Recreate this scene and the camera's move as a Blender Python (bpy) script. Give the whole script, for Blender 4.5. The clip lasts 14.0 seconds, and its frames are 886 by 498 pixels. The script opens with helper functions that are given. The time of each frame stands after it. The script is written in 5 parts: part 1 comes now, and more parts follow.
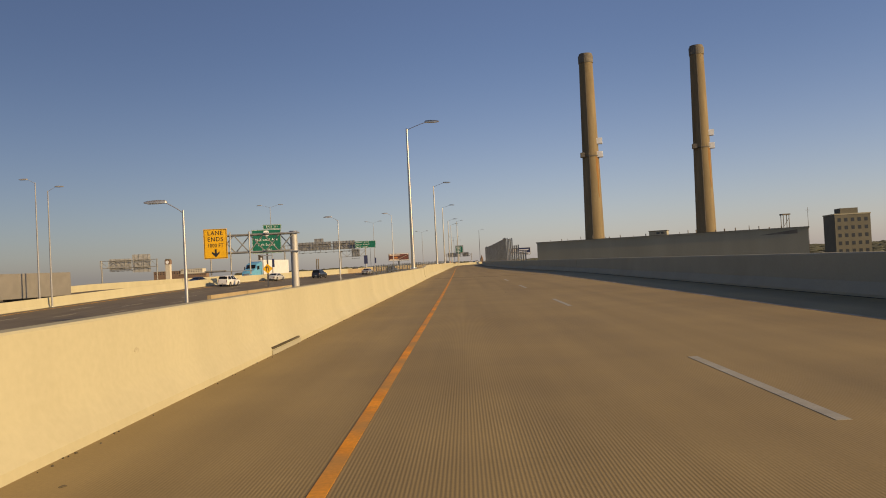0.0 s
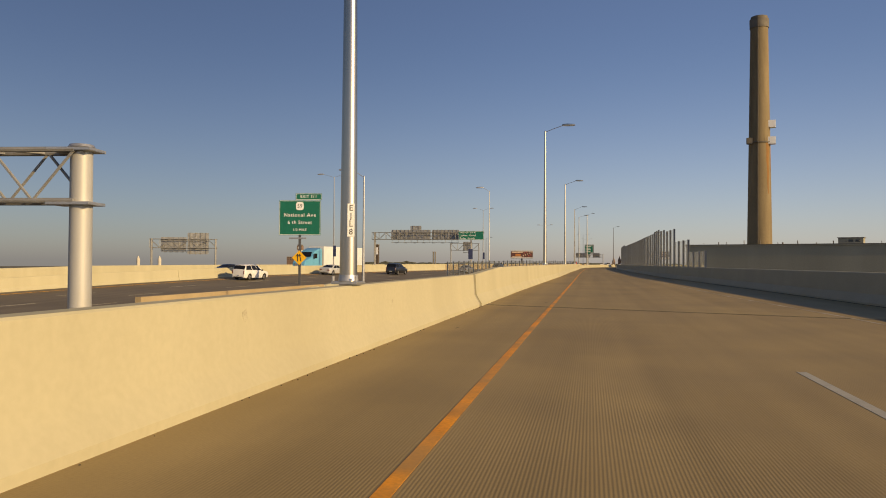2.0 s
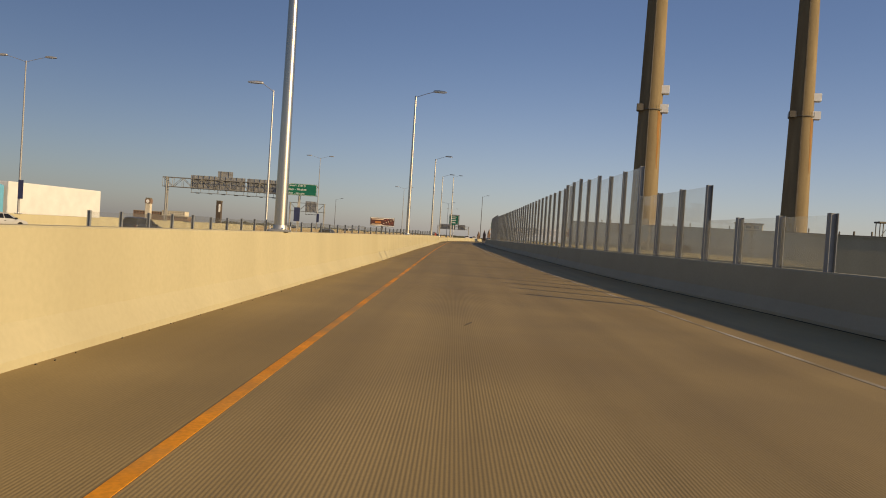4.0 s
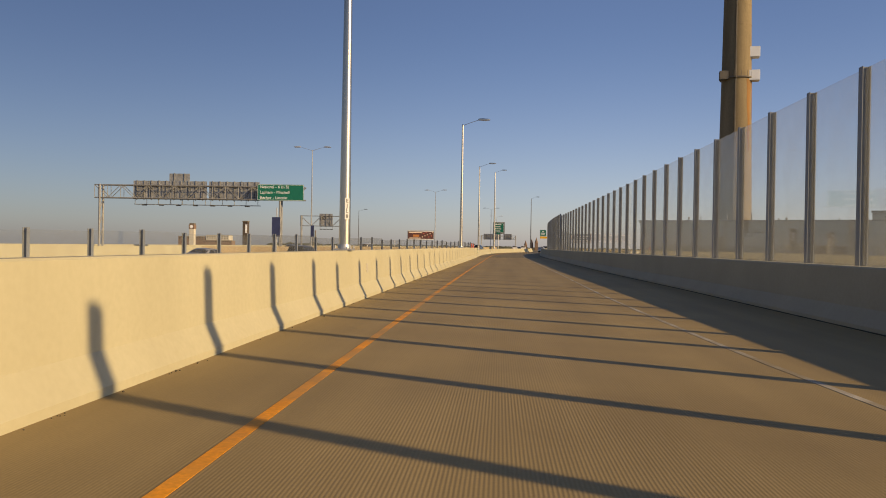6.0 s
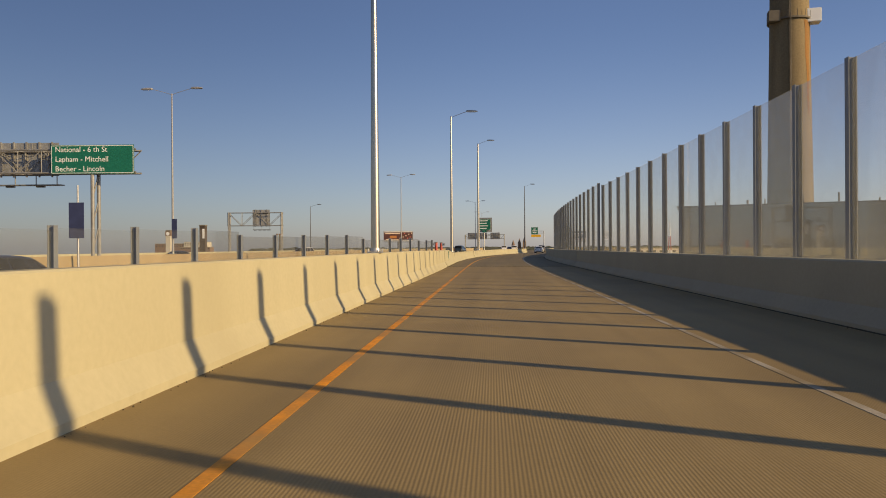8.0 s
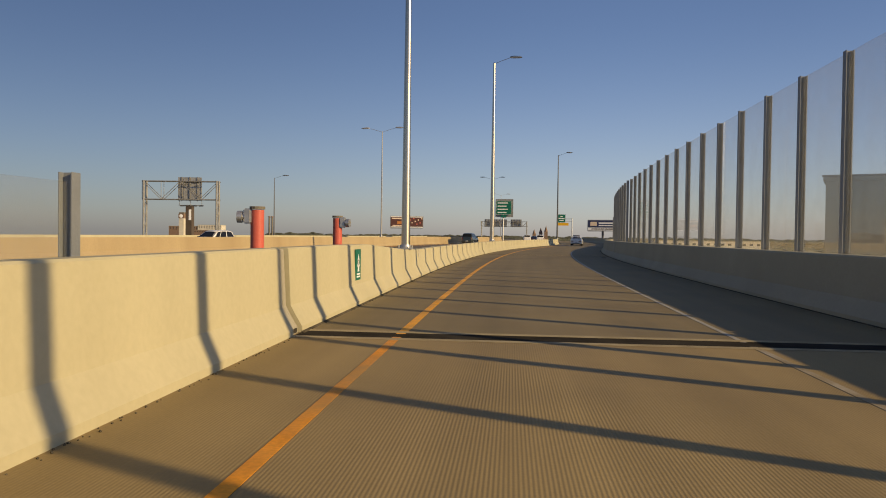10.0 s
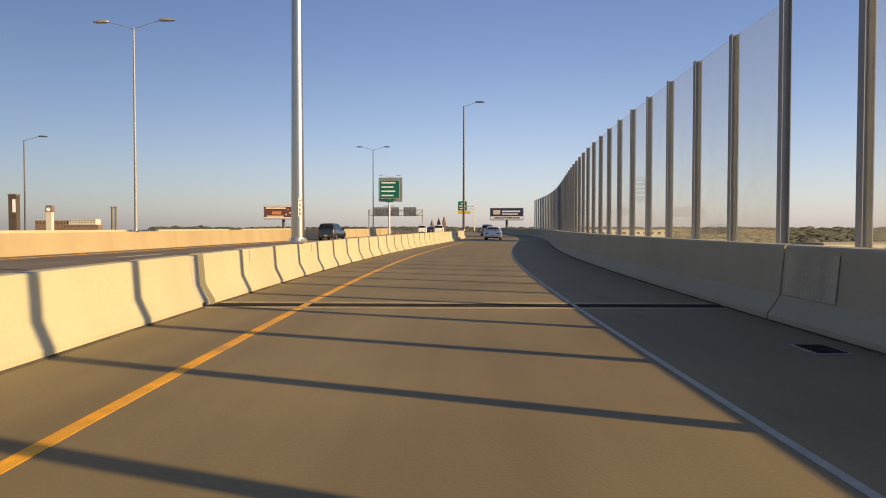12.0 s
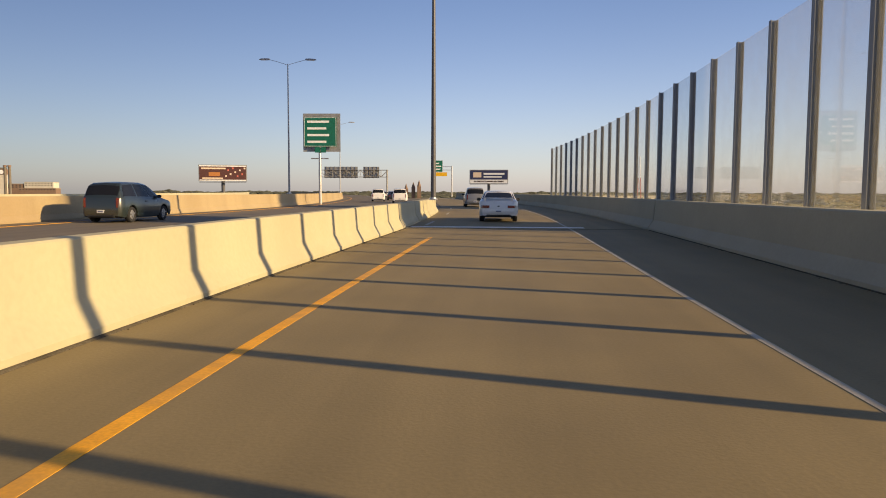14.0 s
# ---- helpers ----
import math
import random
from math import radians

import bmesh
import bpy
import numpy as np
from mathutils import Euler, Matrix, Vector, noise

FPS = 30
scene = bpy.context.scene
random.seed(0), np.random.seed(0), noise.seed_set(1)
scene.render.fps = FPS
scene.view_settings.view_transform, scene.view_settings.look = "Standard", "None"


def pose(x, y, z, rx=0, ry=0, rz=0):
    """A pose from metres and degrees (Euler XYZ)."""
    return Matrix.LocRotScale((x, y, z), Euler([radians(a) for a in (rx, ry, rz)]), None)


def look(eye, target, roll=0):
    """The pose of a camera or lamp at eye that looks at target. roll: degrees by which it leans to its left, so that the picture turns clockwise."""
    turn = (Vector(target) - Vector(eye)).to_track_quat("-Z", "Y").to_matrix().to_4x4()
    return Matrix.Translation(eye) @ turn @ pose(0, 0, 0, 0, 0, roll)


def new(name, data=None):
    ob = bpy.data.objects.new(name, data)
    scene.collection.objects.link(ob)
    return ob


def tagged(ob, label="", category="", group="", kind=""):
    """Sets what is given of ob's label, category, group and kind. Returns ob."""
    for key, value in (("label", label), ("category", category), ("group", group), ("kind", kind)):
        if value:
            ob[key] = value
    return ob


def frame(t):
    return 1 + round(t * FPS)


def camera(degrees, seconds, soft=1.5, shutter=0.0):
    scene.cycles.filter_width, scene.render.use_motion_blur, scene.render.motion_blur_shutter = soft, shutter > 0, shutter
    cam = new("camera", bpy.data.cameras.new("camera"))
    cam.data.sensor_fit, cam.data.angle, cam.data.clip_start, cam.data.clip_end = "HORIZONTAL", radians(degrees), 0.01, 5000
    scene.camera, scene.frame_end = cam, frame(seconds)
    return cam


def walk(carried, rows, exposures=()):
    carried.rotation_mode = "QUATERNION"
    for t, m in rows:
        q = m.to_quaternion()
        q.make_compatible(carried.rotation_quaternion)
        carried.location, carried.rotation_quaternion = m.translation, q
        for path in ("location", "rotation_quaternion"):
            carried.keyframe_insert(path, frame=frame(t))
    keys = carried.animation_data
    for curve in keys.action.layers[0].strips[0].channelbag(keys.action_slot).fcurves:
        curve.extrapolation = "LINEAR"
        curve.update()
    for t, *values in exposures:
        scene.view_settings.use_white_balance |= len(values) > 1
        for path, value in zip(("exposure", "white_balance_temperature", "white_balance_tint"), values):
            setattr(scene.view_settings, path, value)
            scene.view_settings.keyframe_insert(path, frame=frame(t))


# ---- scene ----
cam = camera(62.1, 14.0, soft=1.0)
PATH = [
    (0, (0.941, -0.054, 1.337), (0.367, 19.934, 1.707), -2.87),
    (0.5, (0.866, 9.958, 1.337), (-1.582, 29.790, 0.519), -0.81),
    (1, (0.878, 19.470, 1.337), (-2.490, 39.091, -0.577), 0.15),
    (1.5, (0.952, 29.933, 1.337), (-3.876, 49.334, 1.887), 0.47),
    (2, (1.064, 40.055, 1.337), (-2.985, 59.637, 1.703), 0.33),
    (2.5, (1.100, 51.095, 1.337), (-1.655, 70.897, 0.811), 2.68),
    (3, (1.240, 61.615, 1.337), (1.487, 81.588, 0.318), 4.97),
    (3.5, (1.199, 71.553, 1.337), (1.248, 91.536, 0.508), 4.62),
    (4, (1.215, 80.710, 1.337), (0.774, 100.702, 0.961), 3.68),
    (4.5, (1.248, 89.524, 1.337), (0.219, 109.496, 1.504), 2.57),
    (5, (1.259, 98.428, 1.337), (-0.266, 118.360, 1.957), 1.64),
    (5.5, (1.204, 107.860, 1.337), (-0.534, 127.768, 2.148), 1.27),
    (6, (1.070, 118.133, 1.337), (-0.639, 138.058, 1.246), 0.93),
    (6.5, (0.969, 128.077, 1.337), (-0.761, 147.990, 2.067), 0.40),
    (7, (0.810, 138.462, 1.337), (-0.316, 158.424, 1.594), 0.41),
    (7.5, (0.767, 148.196, 1.337), (-0.593, 168.150, 1.310), -0.69),
    (8, (0.706, 158.167, 1.337), (-0.645, 178.122, 1.291), -0.39),
    (8.5, (0.635, 168.241, 1.337), (-0.828, 188.188, 1.195), -0.09),
    (9, (0.557, 178.369, 1.337), (-1.071, 198.300, 1.074), 0.18),
    (9.5, (0.488, 188.501, 1.337), (-1.305, 208.415, 0.979), 0.47),
    (10, (0.433, 198.586, 1.337), (-1.439, 218.492, 0.960), 0.76),
    (10.5, (0.640, 208.553, 1.337), (-0.569, 228.467, 0.014), -0.33),
    (11, (1.056, 218.552, 1.337), (0.931, 238.533, 0.512), -1.86),
    (11.5, (1.474, 228.460, 1.337), (1.809, 248.446, 0.597), -0.11),
    (12, (1.875, 238.843, 1.337), (2.751, 258.816, 0.737), 0.04),
    (12.5, (2.313, 249.177, 1.337), (3.905, 269.112, 0.972), 0.34),
    (13, (2.971, 259.397, 1.337), (4.053, 279.359, 0.713), -0.59),
    (13.5, (4.017, 270.655, 1.337), (5.559, 290.564, 0.150), -1.63),
    (14, (5.268, 281.139, 1.337), (6.787, 301.026, -0.215), 0.21),
]
EXPOSURE = ((0, -0.05, 7600, 20), (1.2, 0.02, 7600, 20), (3, -0.12, 7550, 17), (6, 0.03, 7250, 20), (10, -0.05, 7150, 17), (11, 0.22, 7150, 19), (12, 0.47, 7300, 20), (14, 0.45, 7350, 20))
walk(cam, [(t, look(eye, target, roll)) for t, eye, target, roll in PATH], EXPOSURE)

# ---------- light: low evening sun from the right, slightly behind ----------
SUN_ELEV = 19.1
SUN_FROM = math.atan2(0.8988, -0.4384)  # compass angle from +y, clockwise, towards the sun
world = bpy.data.worlds.new("sky")
scene.world = world
world.use_nodes = True
wn = world.node_tree
sky = wn.nodes.new("ShaderNodeTexSky")
sky.sky_type = "NISHITA"
sky.sun_disc = False
sky.sun_elevation = radians(SUN_ELEV)
sky.sun_rotation = SUN_FROM
sky.altitude = 150
sky.air_density = 1.0
sky.dust_density = 0.9
sky.ozone_density = 5.5
haze = wn.nodes.new("ShaderNodeHueSaturation")
haze.inputs["Hue"].default_value = 0.505
haze.inputs["Saturation"].default_value = 0.96
wn.links.new(sky.outputs[0], haze.inputs["Color"])
# pale evening haze all round the horizon, thinning out with height
sky_dir = wn.nodes.new("ShaderNodeTexCoord")
sky_xyz = wn.nodes.new("ShaderNodeSeparateXYZ")
wn.links.new(sky_dir.outputs["Generated"], sky_xyz.inputs[0])
low = wn.nodes.new("ShaderNodeMapRange")
low.inputs["From Min"].default_value = 0.0
low.inputs["From Max"].default_value = 0.30
low.inputs["To Min"].default_value = 1.0
low.inputs["To Max"].default_value = 0.0
wn.links.new(sky_xyz.outputs["Z"], low.inputs["Value"])
thin = wn.nodes.new("ShaderNodeMath")
thin.operation = "POWER"
thin.inputs[1].default_value = 2.0
wn.links.new(low.outputs[0], thin.inputs[0])
veil = wn.nodes.new("ShaderNodeMix")
veil.data_type = "RGBA"
veil.blend_type = "ADD"
veil.inputs[7].default_value = (1.55, 1.36, 1.42, 1)
wn.links.new(thin.outputs[0], veil.inputs[0])
wn.links.new(haze.outputs[0], veil.inputs[6])
# the sky deepens smoothly on the side away from the sun
away = wn.nodes.new("ShaderNodeVectorMath")
away.operation = "DOT_PRODUCT"
away.inputs[1].default_value = (math.sin(SUN_FROM), math.cos(SUN_FROM), 0)
wn.links.new(sky_dir.outputs["Generated"], away.inputs[0])
deep = wn.nodes.new("ShaderNodeMapRange")
deep.interpolation_type = "SMOOTHSTEP"
deep.inputs["From Min"].default_value = -1.0
deep.inputs["From Max"].default_value = -0.2
deep.inputs["To Min"].default_value = 0.5
deep.inputs["To Max"].default_value = 1.06
wn.links.new(away.outputs["Value"], deep.inputs["Value"])
dusk = wn.nodes.new("ShaderNodeVectorMath")
dusk.operation = "SCALE"
wn.links.new(veil.outputs[2], dusk.inputs[0])
wn.links.new(deep.outputs[0], dusk.inputs["Scale"])
wn.links.new(dusk.outputs[0], wn.nodes["Background"].inputs[0])
wn.nodes["Background"].inputs[1].default_value = 0.116
sun_data = bpy.data.lights.new("sun", "SUN")
sun_data.energy = 5.0
sun_data.angle = radians(0.6)
sun_data.color = (1.0, 0.80, 0.44)
sun = new("sun", sun_data)
sx, sy = math.sin(SUN_FROM), math.cos(SUN_FROM)
sun.matrix_world = look((60 * sx, 60 * sy, 60 * math.tan(radians(SUN_ELEV))), (0, 0, 0))


# ---------- materials ----------
def mat(name, base, rough=0.7, metal=0.0, vary=0.12, scale=3.0, bump=0.02, fine=60.0, stain=None, streak=False, objrand=0.0, spec=0.3, cover=(0.5, 0.72, 0.55)):
    """Painted, cast or sheet surface with two scales of variation."""
    m = bpy.data.materials.new(name)
    m.use_nodes = True
    nt = m.node_tree
    n, l = nt.nodes, nt.links
    b = n["Principled BSDF"]
    b.inputs["Metallic"].default_value = metal
    b.inputs["Specular IOR Level"].default_value = spec
    tc = n.new("ShaderNodeTexCoord")
    mp = n.new("ShaderNodeMapping")
    l.new(tc.outputs["Object"], mp.inputs[0])
    if streak:
        mp.inputs["Scale"].default_value = (1, 1, 0.12)
    a = n.new("ShaderNodeTexNoise")
    a.inputs["Scale"].default_value = scale
    a.inputs["Detail"].default_value = 5
    l.new(mp.outputs[0], a.inputs[0])
    f = n.new("ShaderNodeTexNoise")
    f.inputs["Scale"].default_value = fine
    f.inputs["Detail"].default_value = 3
    l.new(tc.outputs["Object"], f.inputs[0])
    ramp = n.new("ShaderNodeMapRange")
    ramp.inputs[1].default_value, ramp.inputs[2].default_value = 0.3, 0.7
    ramp.inputs[3].default_value, ramp.inputs[4].default_value = 1 - vary, 1 + vary
    l.new(a.outputs[0], ramp.inputs[0])
    r2 = n.new("ShaderNodeMapRange")
    r2.inputs[1].default_value, r2.inputs[2].default_value = 0.3, 0.7
    r2.inputs[3].default_value, r2.inputs[4].default_value = 1 - vary * 0.6, 1 + vary * 0.6
    l.new(f.outputs[0], r2.inputs[0])
    mul = n.new("ShaderNodeMath")
    mul.operation = "MULTIPLY"
    l.new(ramp.outputs[0], mul.inputs[0])
    l.new(r2.outputs[0], mul.inputs[1])
    last = mul
    if objrand:
        oi = n.new("ShaderNodeObjectInfo")
        r3 = n.new("ShaderNodeMapRange")
        r3.inputs[3].default_value, r3.inputs[4].default_value = 1 - objrand, 1 + objrand
        l.new(oi.outputs["Random"], r3.inputs[0])
        m2 = n.new("ShaderNodeMath")
        m2.operation = "MULTIPLY"
        l.new(last.outputs[0], m2.inputs[0])
        l.new(r3.outputs[0], m2.inputs[1])
        last = m2
    col = n.new("ShaderNodeVectorMath")
    col.operation = "SCALE"
    col.inputs[0].default_value = base
    l.new(last.outputs[0], col.inputs["Scale"])
    out = col.outputs[0]
    if stain:
        s = n.new("ShaderNodeTexNoise")
        s.inputs["Scale"].default_value = scale * 0.35
        s.inputs["Detail"].default_value = 6
        l.new(mp.outputs[0], s.inputs[0])
        sr = n.new("ShaderNodeMapRange")
        sr.inputs[1].default_value, sr.inputs[2].default_value = cover[0], cover[1]
        sr.inputs[4].default_value = cover[2]
        l.new(s.outputs[0], sr.inputs[0])
        mx = n.new("ShaderNodeMix")
        mx.data_type = "RGBA"
        l.new(sr.outputs[0], mx.inputs[0])
        l.new(out, mx.inputs[6])
        mx.inputs[7].default_value = (*stain, 1)
        out = mx.outputs[2]
    l.new(out, b.inputs["Base Color"])
    rr = n.new("ShaderNodeMapRange")
    rr.inputs[3].default_value, rr.inputs[4].default_value = max(0.02, rough - 0.08), min(1, rough + 0.08)
    l.new(a.outputs[0], rr.inputs[0])
    l.new(rr.outputs[0], b.inputs["Roughness"])
    if bump:
        bp = n.new("ShaderNodeBump")
        bp.inputs["Distance"].default_value = bump
        bp.inputs["Strength"].default_value = 0.4
        l.new(f.outputs[0], bp.inputs["Height"])
        l.new(bp.outputs[0], b.inputs["Normal"])
    return m


def plain(name, base, rough=0.5, metal=0.0, emit=0.0, coat=0.0):
    m = bpy.data.materials.new(name)
    m.use_nodes = True
    b = m.node_tree.nodes["Principled BSDF"]
    b.inputs["Base Color"].default_value = (*base, 1)
    b.inputs["Roughness"].default_value = rough
    b.inputs["Metallic"].default_value = metal
    b.inputs["Coat Weight"].default_value = coat
    return m


def glass_sheet(name, tint, dirt, see=0.86):
    """Clear sheet with a thin film of road dust and a reflecting face."""
    m = bpy.data.materials.new(name)
    m.use_nodes = True
    nt = m.node_tree
    n, l = nt.nodes, nt.links
    n.remove(n["Principled BSDF"])
    o = n["Material Output"]
    tr = n.new("ShaderNodeBsdfTransparent")
    tr.inputs[0].default_value = (*tint, 1)
    di = n.new("ShaderNodeBsdfDiffuse")
    di.inputs[0].default_value = (*dirt, 1)
    tl = n.new("ShaderNodeBsdfTranslucent")
    tl.inputs[0].default_value = (*dirt, 1)
    dm = n.new("ShaderNodeMixShader")
    l.new(di.outputs[0], dm.inputs[1])
    l.new(tl.outputs[0], dm.inputs[2])
    tc = n.new("ShaderNodeTexCoord")
    ns = n.new("ShaderNodeTexNoise")
    ns.inputs["Scale"].default_value = 1.3
    ns.inputs["Detail"].default_value = 6
    l.new(tc.outputs["Object"], ns.inputs[0])
    oi = n.new("ShaderNodeObjectInfo")
    ad = n.new("ShaderNodeMath")
    ad.operation = "MULTIPLY_ADD"
    ad.inputs[1].default_value = 0.35
    l.new(oi.outputs["Random"], ad.inputs[0])
    l.new(ns.outputs[0], ad.inputs[2])
    mr = n.new("ShaderNodeMapRange")
    mr.inputs[1].default_value, mr.inputs[2].default_value = 0.3, 1.1
    mr.inputs[3].default_value, mr.inputs[4].default_value = (1 - see) * 0.6, (1 - see) * 1.5
    l.new(ad.outputs[0], mr.inputs[0])
    mx = n.new("ShaderNodeMixShader")
    l.new(mr.outputs[0], mx.inputs[0])
    l.new(tr.outputs[0], mx.inputs[1])
    l.new(dm.outputs[0], mx.inputs[2])
    gl = n.new("ShaderNodeBsdfGlossy")
    gl.inputs["Roughness"].default_value = 0.03
    fr = n.new("ShaderNodeFresnel")
    fr.inputs[0].default_value = 1.12
    m3 = n.new("ShaderNodeMixShader")
    fm = n.new("ShaderNodeMath")
    fm.operation = "MULTIPLY"
    fm.inputs[1].default_value = 0.3
    l.new(fr.outputs[0], fm.inputs[0])
    l.new(fm.outputs[0], m3.inputs[0])
    l.new(mx.outputs[0], m3.inputs[1])
    l.new(gl.outputs[0], m3.inputs[2])
    l.new(m3.outputs[0], o.inputs[0])
    return m


def deck_concrete(name, base, rib=True, streaks=True):
    """Worn deck concrete: fine lengthwise tining, wheel-path polish, blotches and oil."""
    m = mat(name, base, rough=0.75, vary=0.10, scale=0.5, bump=0.004, fine=35, stain=(base[0] * 0.72, base[1] * 0.70, base[2] * 0.68))
    n, l = m.node_tree.nodes, m.node_tree.links
    if rib:
        uv = n.new("ShaderNodeUVMap")
        w = n.new("ShaderNodeTexWave")
        w.bands_direction = "X"
        w.inputs["Scale"].default_value = 0.314 / 0.027
        w.inputs["Distortion"].default_value = 0.15
        l.new(uv.outputs[0], w.inputs[0])
        bp = n.new("ShaderNodeBump")
        bp.inputs["Distance"].default_value = 0.003
        bp.inputs["Strength"].default_value = 0.4
        l.new(w.outputs[0], bp.inputs["Height"])
        l.new(bp.outputs[0], n["Principled BSDF"].inputs["Normal"])
    if streaks:
        uv = n.new("ShaderNodeUVMap")
        mp = n.new("ShaderNodeMapping")
        mp.inputs["Scale"].default_value = (1.4, 0.035, 1)
        l.new(uv.outputs[0], mp.inputs[0])
        tr = n.new("ShaderNodeTexNoise")
        tr.inputs["Scale"].default_value = 1.0
        tr.inputs["Detail"].default_value = 4
        l.new(mp.outputs[0], tr.inputs[0])
        rm = n.new("ShaderNodeMapRange")
        rm.inputs[1].default_value, rm.inputs[2].default_value = 0.3, 0.7
        rm.inputs[3].default_value, rm.inputs[4].default_value = 0.86, 1.08
        l.new(tr.outputs[0], rm.inputs[0])
        old = n["Principled BSDF"].inputs["Base Color"].links[0].from_socket
        sc = n.new("ShaderNodeVectorMath")
        sc.operation = "SCALE"
        l.new(old, sc.inputs[0])
        l.new(rm.outputs[0], sc.inputs["Scale"])
        l.new(sc.outputs[0], n["Principled BSDF"].inputs["Base Color"])
    return m


CONC_DECK = deck_concrete("deck_concrete", (0.305, 0.221, 0.097))
CONC_SMOOTH = deck_concrete("smooth_deck_concrete", (0.222, 0.171, 0.084), rib=False)
CONC_MAIN = deck_concrete("mainline_concrete", (0.165, 0.135, 0.09), rib=False)
CONC_BAR = mat("barrier_concrete", (0.435, 0.394, 0.256), rough=0.85, vary=0.055, scale=0.8, bump=0.002, fine=14, stain=(0.375, 0.333, 0.21), streak=True)
# tan, darker than barrier_concrete, with random streaks; far median and gore wall
CONC_MED = mat("tan_median_concrete", (0.36, 0.275, 0.155), rough=0.88, vary=0.08, scale=0.6, bump=0.002, fine=10, stain=(0.27, 0.19, 0.10), streak=True)
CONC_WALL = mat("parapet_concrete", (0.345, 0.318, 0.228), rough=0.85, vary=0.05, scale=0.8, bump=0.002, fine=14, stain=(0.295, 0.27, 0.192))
GALV = mat("galvanised_steel", (0.46, 0.455, 0.44), rough=0.42, metal=0.75, vary=0.1, scale=4, bump=0.0, fine=18)
TRUSS = mat("weathered_truss_steel", (0.27, 0.265, 0.25), rough=0.55, metal=0.4, vary=0.15, scale=2, bump=0.0)
ALUM = mat("brushed_aluminium", (0.50, 0.445, 0.36), rough=0.3, metal=1.0, vary=0.05, scale=3, bump=0.0, streak=True)
DULLPOLE = mat("dull_grey_pole", (0.30, 0.30, 0.305), rough=0.55, metal=0.3, vary=0.1, scale=4, bump=0.0, fine=18)
DARKPOLE = mat("bronze_pole", (0.10, 0.10, 0.105), rough=0.45, metal=0.3, vary=0.1, bump=0.0)
POST = mat("fence_post_paint", (0.205, 0.22, 0.235), rough=0.5, metal=0.15, vary=0.1, scale=3, bump=0.0, objrand=0.08)
GLASS = glass_sheet("acoustic_glass", (0.985, 0.99, 0.99), (0.36, 0.365, 0.35), see=0.90)
YELLOW = mat("yellow_line_paint", (0.78, 0.36, 0.02), rough=0.6, vary=0.18, scale=3, bump=0.0, fine=40, stain=(0.33, 0.21, 0.08), cover=(0.48, 0.72, 0.5))
YELLOW_WORN = mat("faded_yellow_line", (0.76, 0.29, 0.012), rough=0.65, vary=0.2, scale=2.2, bump=0.0, fine=30, stain=(0.32, 0.215, 0.08), cover=(0.40, 0.64, 0.75))
WORN = mat("worn_white_line", (0.46, 0.42, 0.34), rough=0.65, vary=0.2, scale=2.2, bump=0.0, fine=30, stain=(0.27, 0.205, 0.105), cover=(0.34, 0.56, 0.92))
WHITE = mat("white_line_paint", (0.36, 0.335, 0.265), rough=0.6, vary=0.15, scale=4, bump=0.0, fine=40, stain=(0.34, 0.29, 0.2))
CHIM = mat("chimney_concrete", (0.215, 0.164, 0.092), rough=0.9, vary=0.2, scale=0.5, bump=0.02, fine=4, stain=(0.12, 0.072, 0.03), streak=True)
RUST = mat("rust_wash", (0.25, 0.125, 0.04), rough=0.9, vary=0.25, scale=0.8, bump=0.0, fine=5, stain=(0.225, 0.155, 0.072), streak=True)
CHIM_CAP = mat("sooty_cap", (0.16, 0.14, 0.11), rough=0.9, vary=0.2, scale=0.5)
SIGN_GREEN = mat("green_sign_sheet", (0.005, 0.13, 0.085), rough=0.45, vary=0.06, scale=2, bump=0.0)
SIGN_YEL = mat("yellow_sign_sheet", (0.72, 0.39, 0.02), rough=0.45, vary=0.06, scale=2, bump=0.0)
SIGN_WHITE = plain("white_legend", (0.8, 0.8, 0.78), 0.5)
SIGN_BLACK = plain("black_legend", (0.02, 0.018, 0.015), 0.5)
SIGN_BACK = mat("sign_back_aluminium", (0.29, 0.29, 0.28), rough=0.5, metal=0.35, vary=0.15, scale=2, bump=0.0)
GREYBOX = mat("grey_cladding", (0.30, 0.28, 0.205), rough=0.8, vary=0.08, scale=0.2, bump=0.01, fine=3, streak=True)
PALE = mat("pale_masonry", (0.55, 0.50, 0.40), rough=0.85, vary=0.1, scale=0.2, bump=0.01, fine=3)
OCHRE = mat("dull_ochre_masonry", (0.15, 0.14, 0.105), rough=0.85, vary=0.12, scale=0.2, bump=0.01, fine=3)
BRICK = mat("brown_masonry", (0.20, 0.13, 0.09), rough=0.85, vary=0.15, scale=0.3, bump=0.01, fine=3)
DARKGLASS = plain("dark_window", (0.03, 0.035, 0.04), 0.15)
RED = mat("red_paint", (0.48, 0.10, 0.07), rough=0.45, vary=0.1, scale=5, bump=0.0)
FOLIAGE = mat("far_foliage", (0.09, 0.092, 0.062), rough=0.95, vary=0.35, scale=0.05, bump=0.0, fine=0.6)
AD_BLUE = mat("banner_blue", (0.03, 0.04, 0.10), rough=0.7, vary=0.12, scale=2, bump=0.0)
LAMPGLASS = plain("lamp_lens", (0.6, 0.6, 0.58), 0.25)


# ---------- mesh helpers ----------
def part(name, bm, material, parent=None, label=""):
    me = bpy.data.meshes.new(name)
    bmesh.ops.recalc_face_normals(bm, faces=bm.faces[:])
    bm.to_mesh(me)
    bm.free()
    me.materials.append(material)
    ob = new(name, me)
    if parent:
        ob.parent = parent
    if label:
        tagged(ob, label)
    return ob


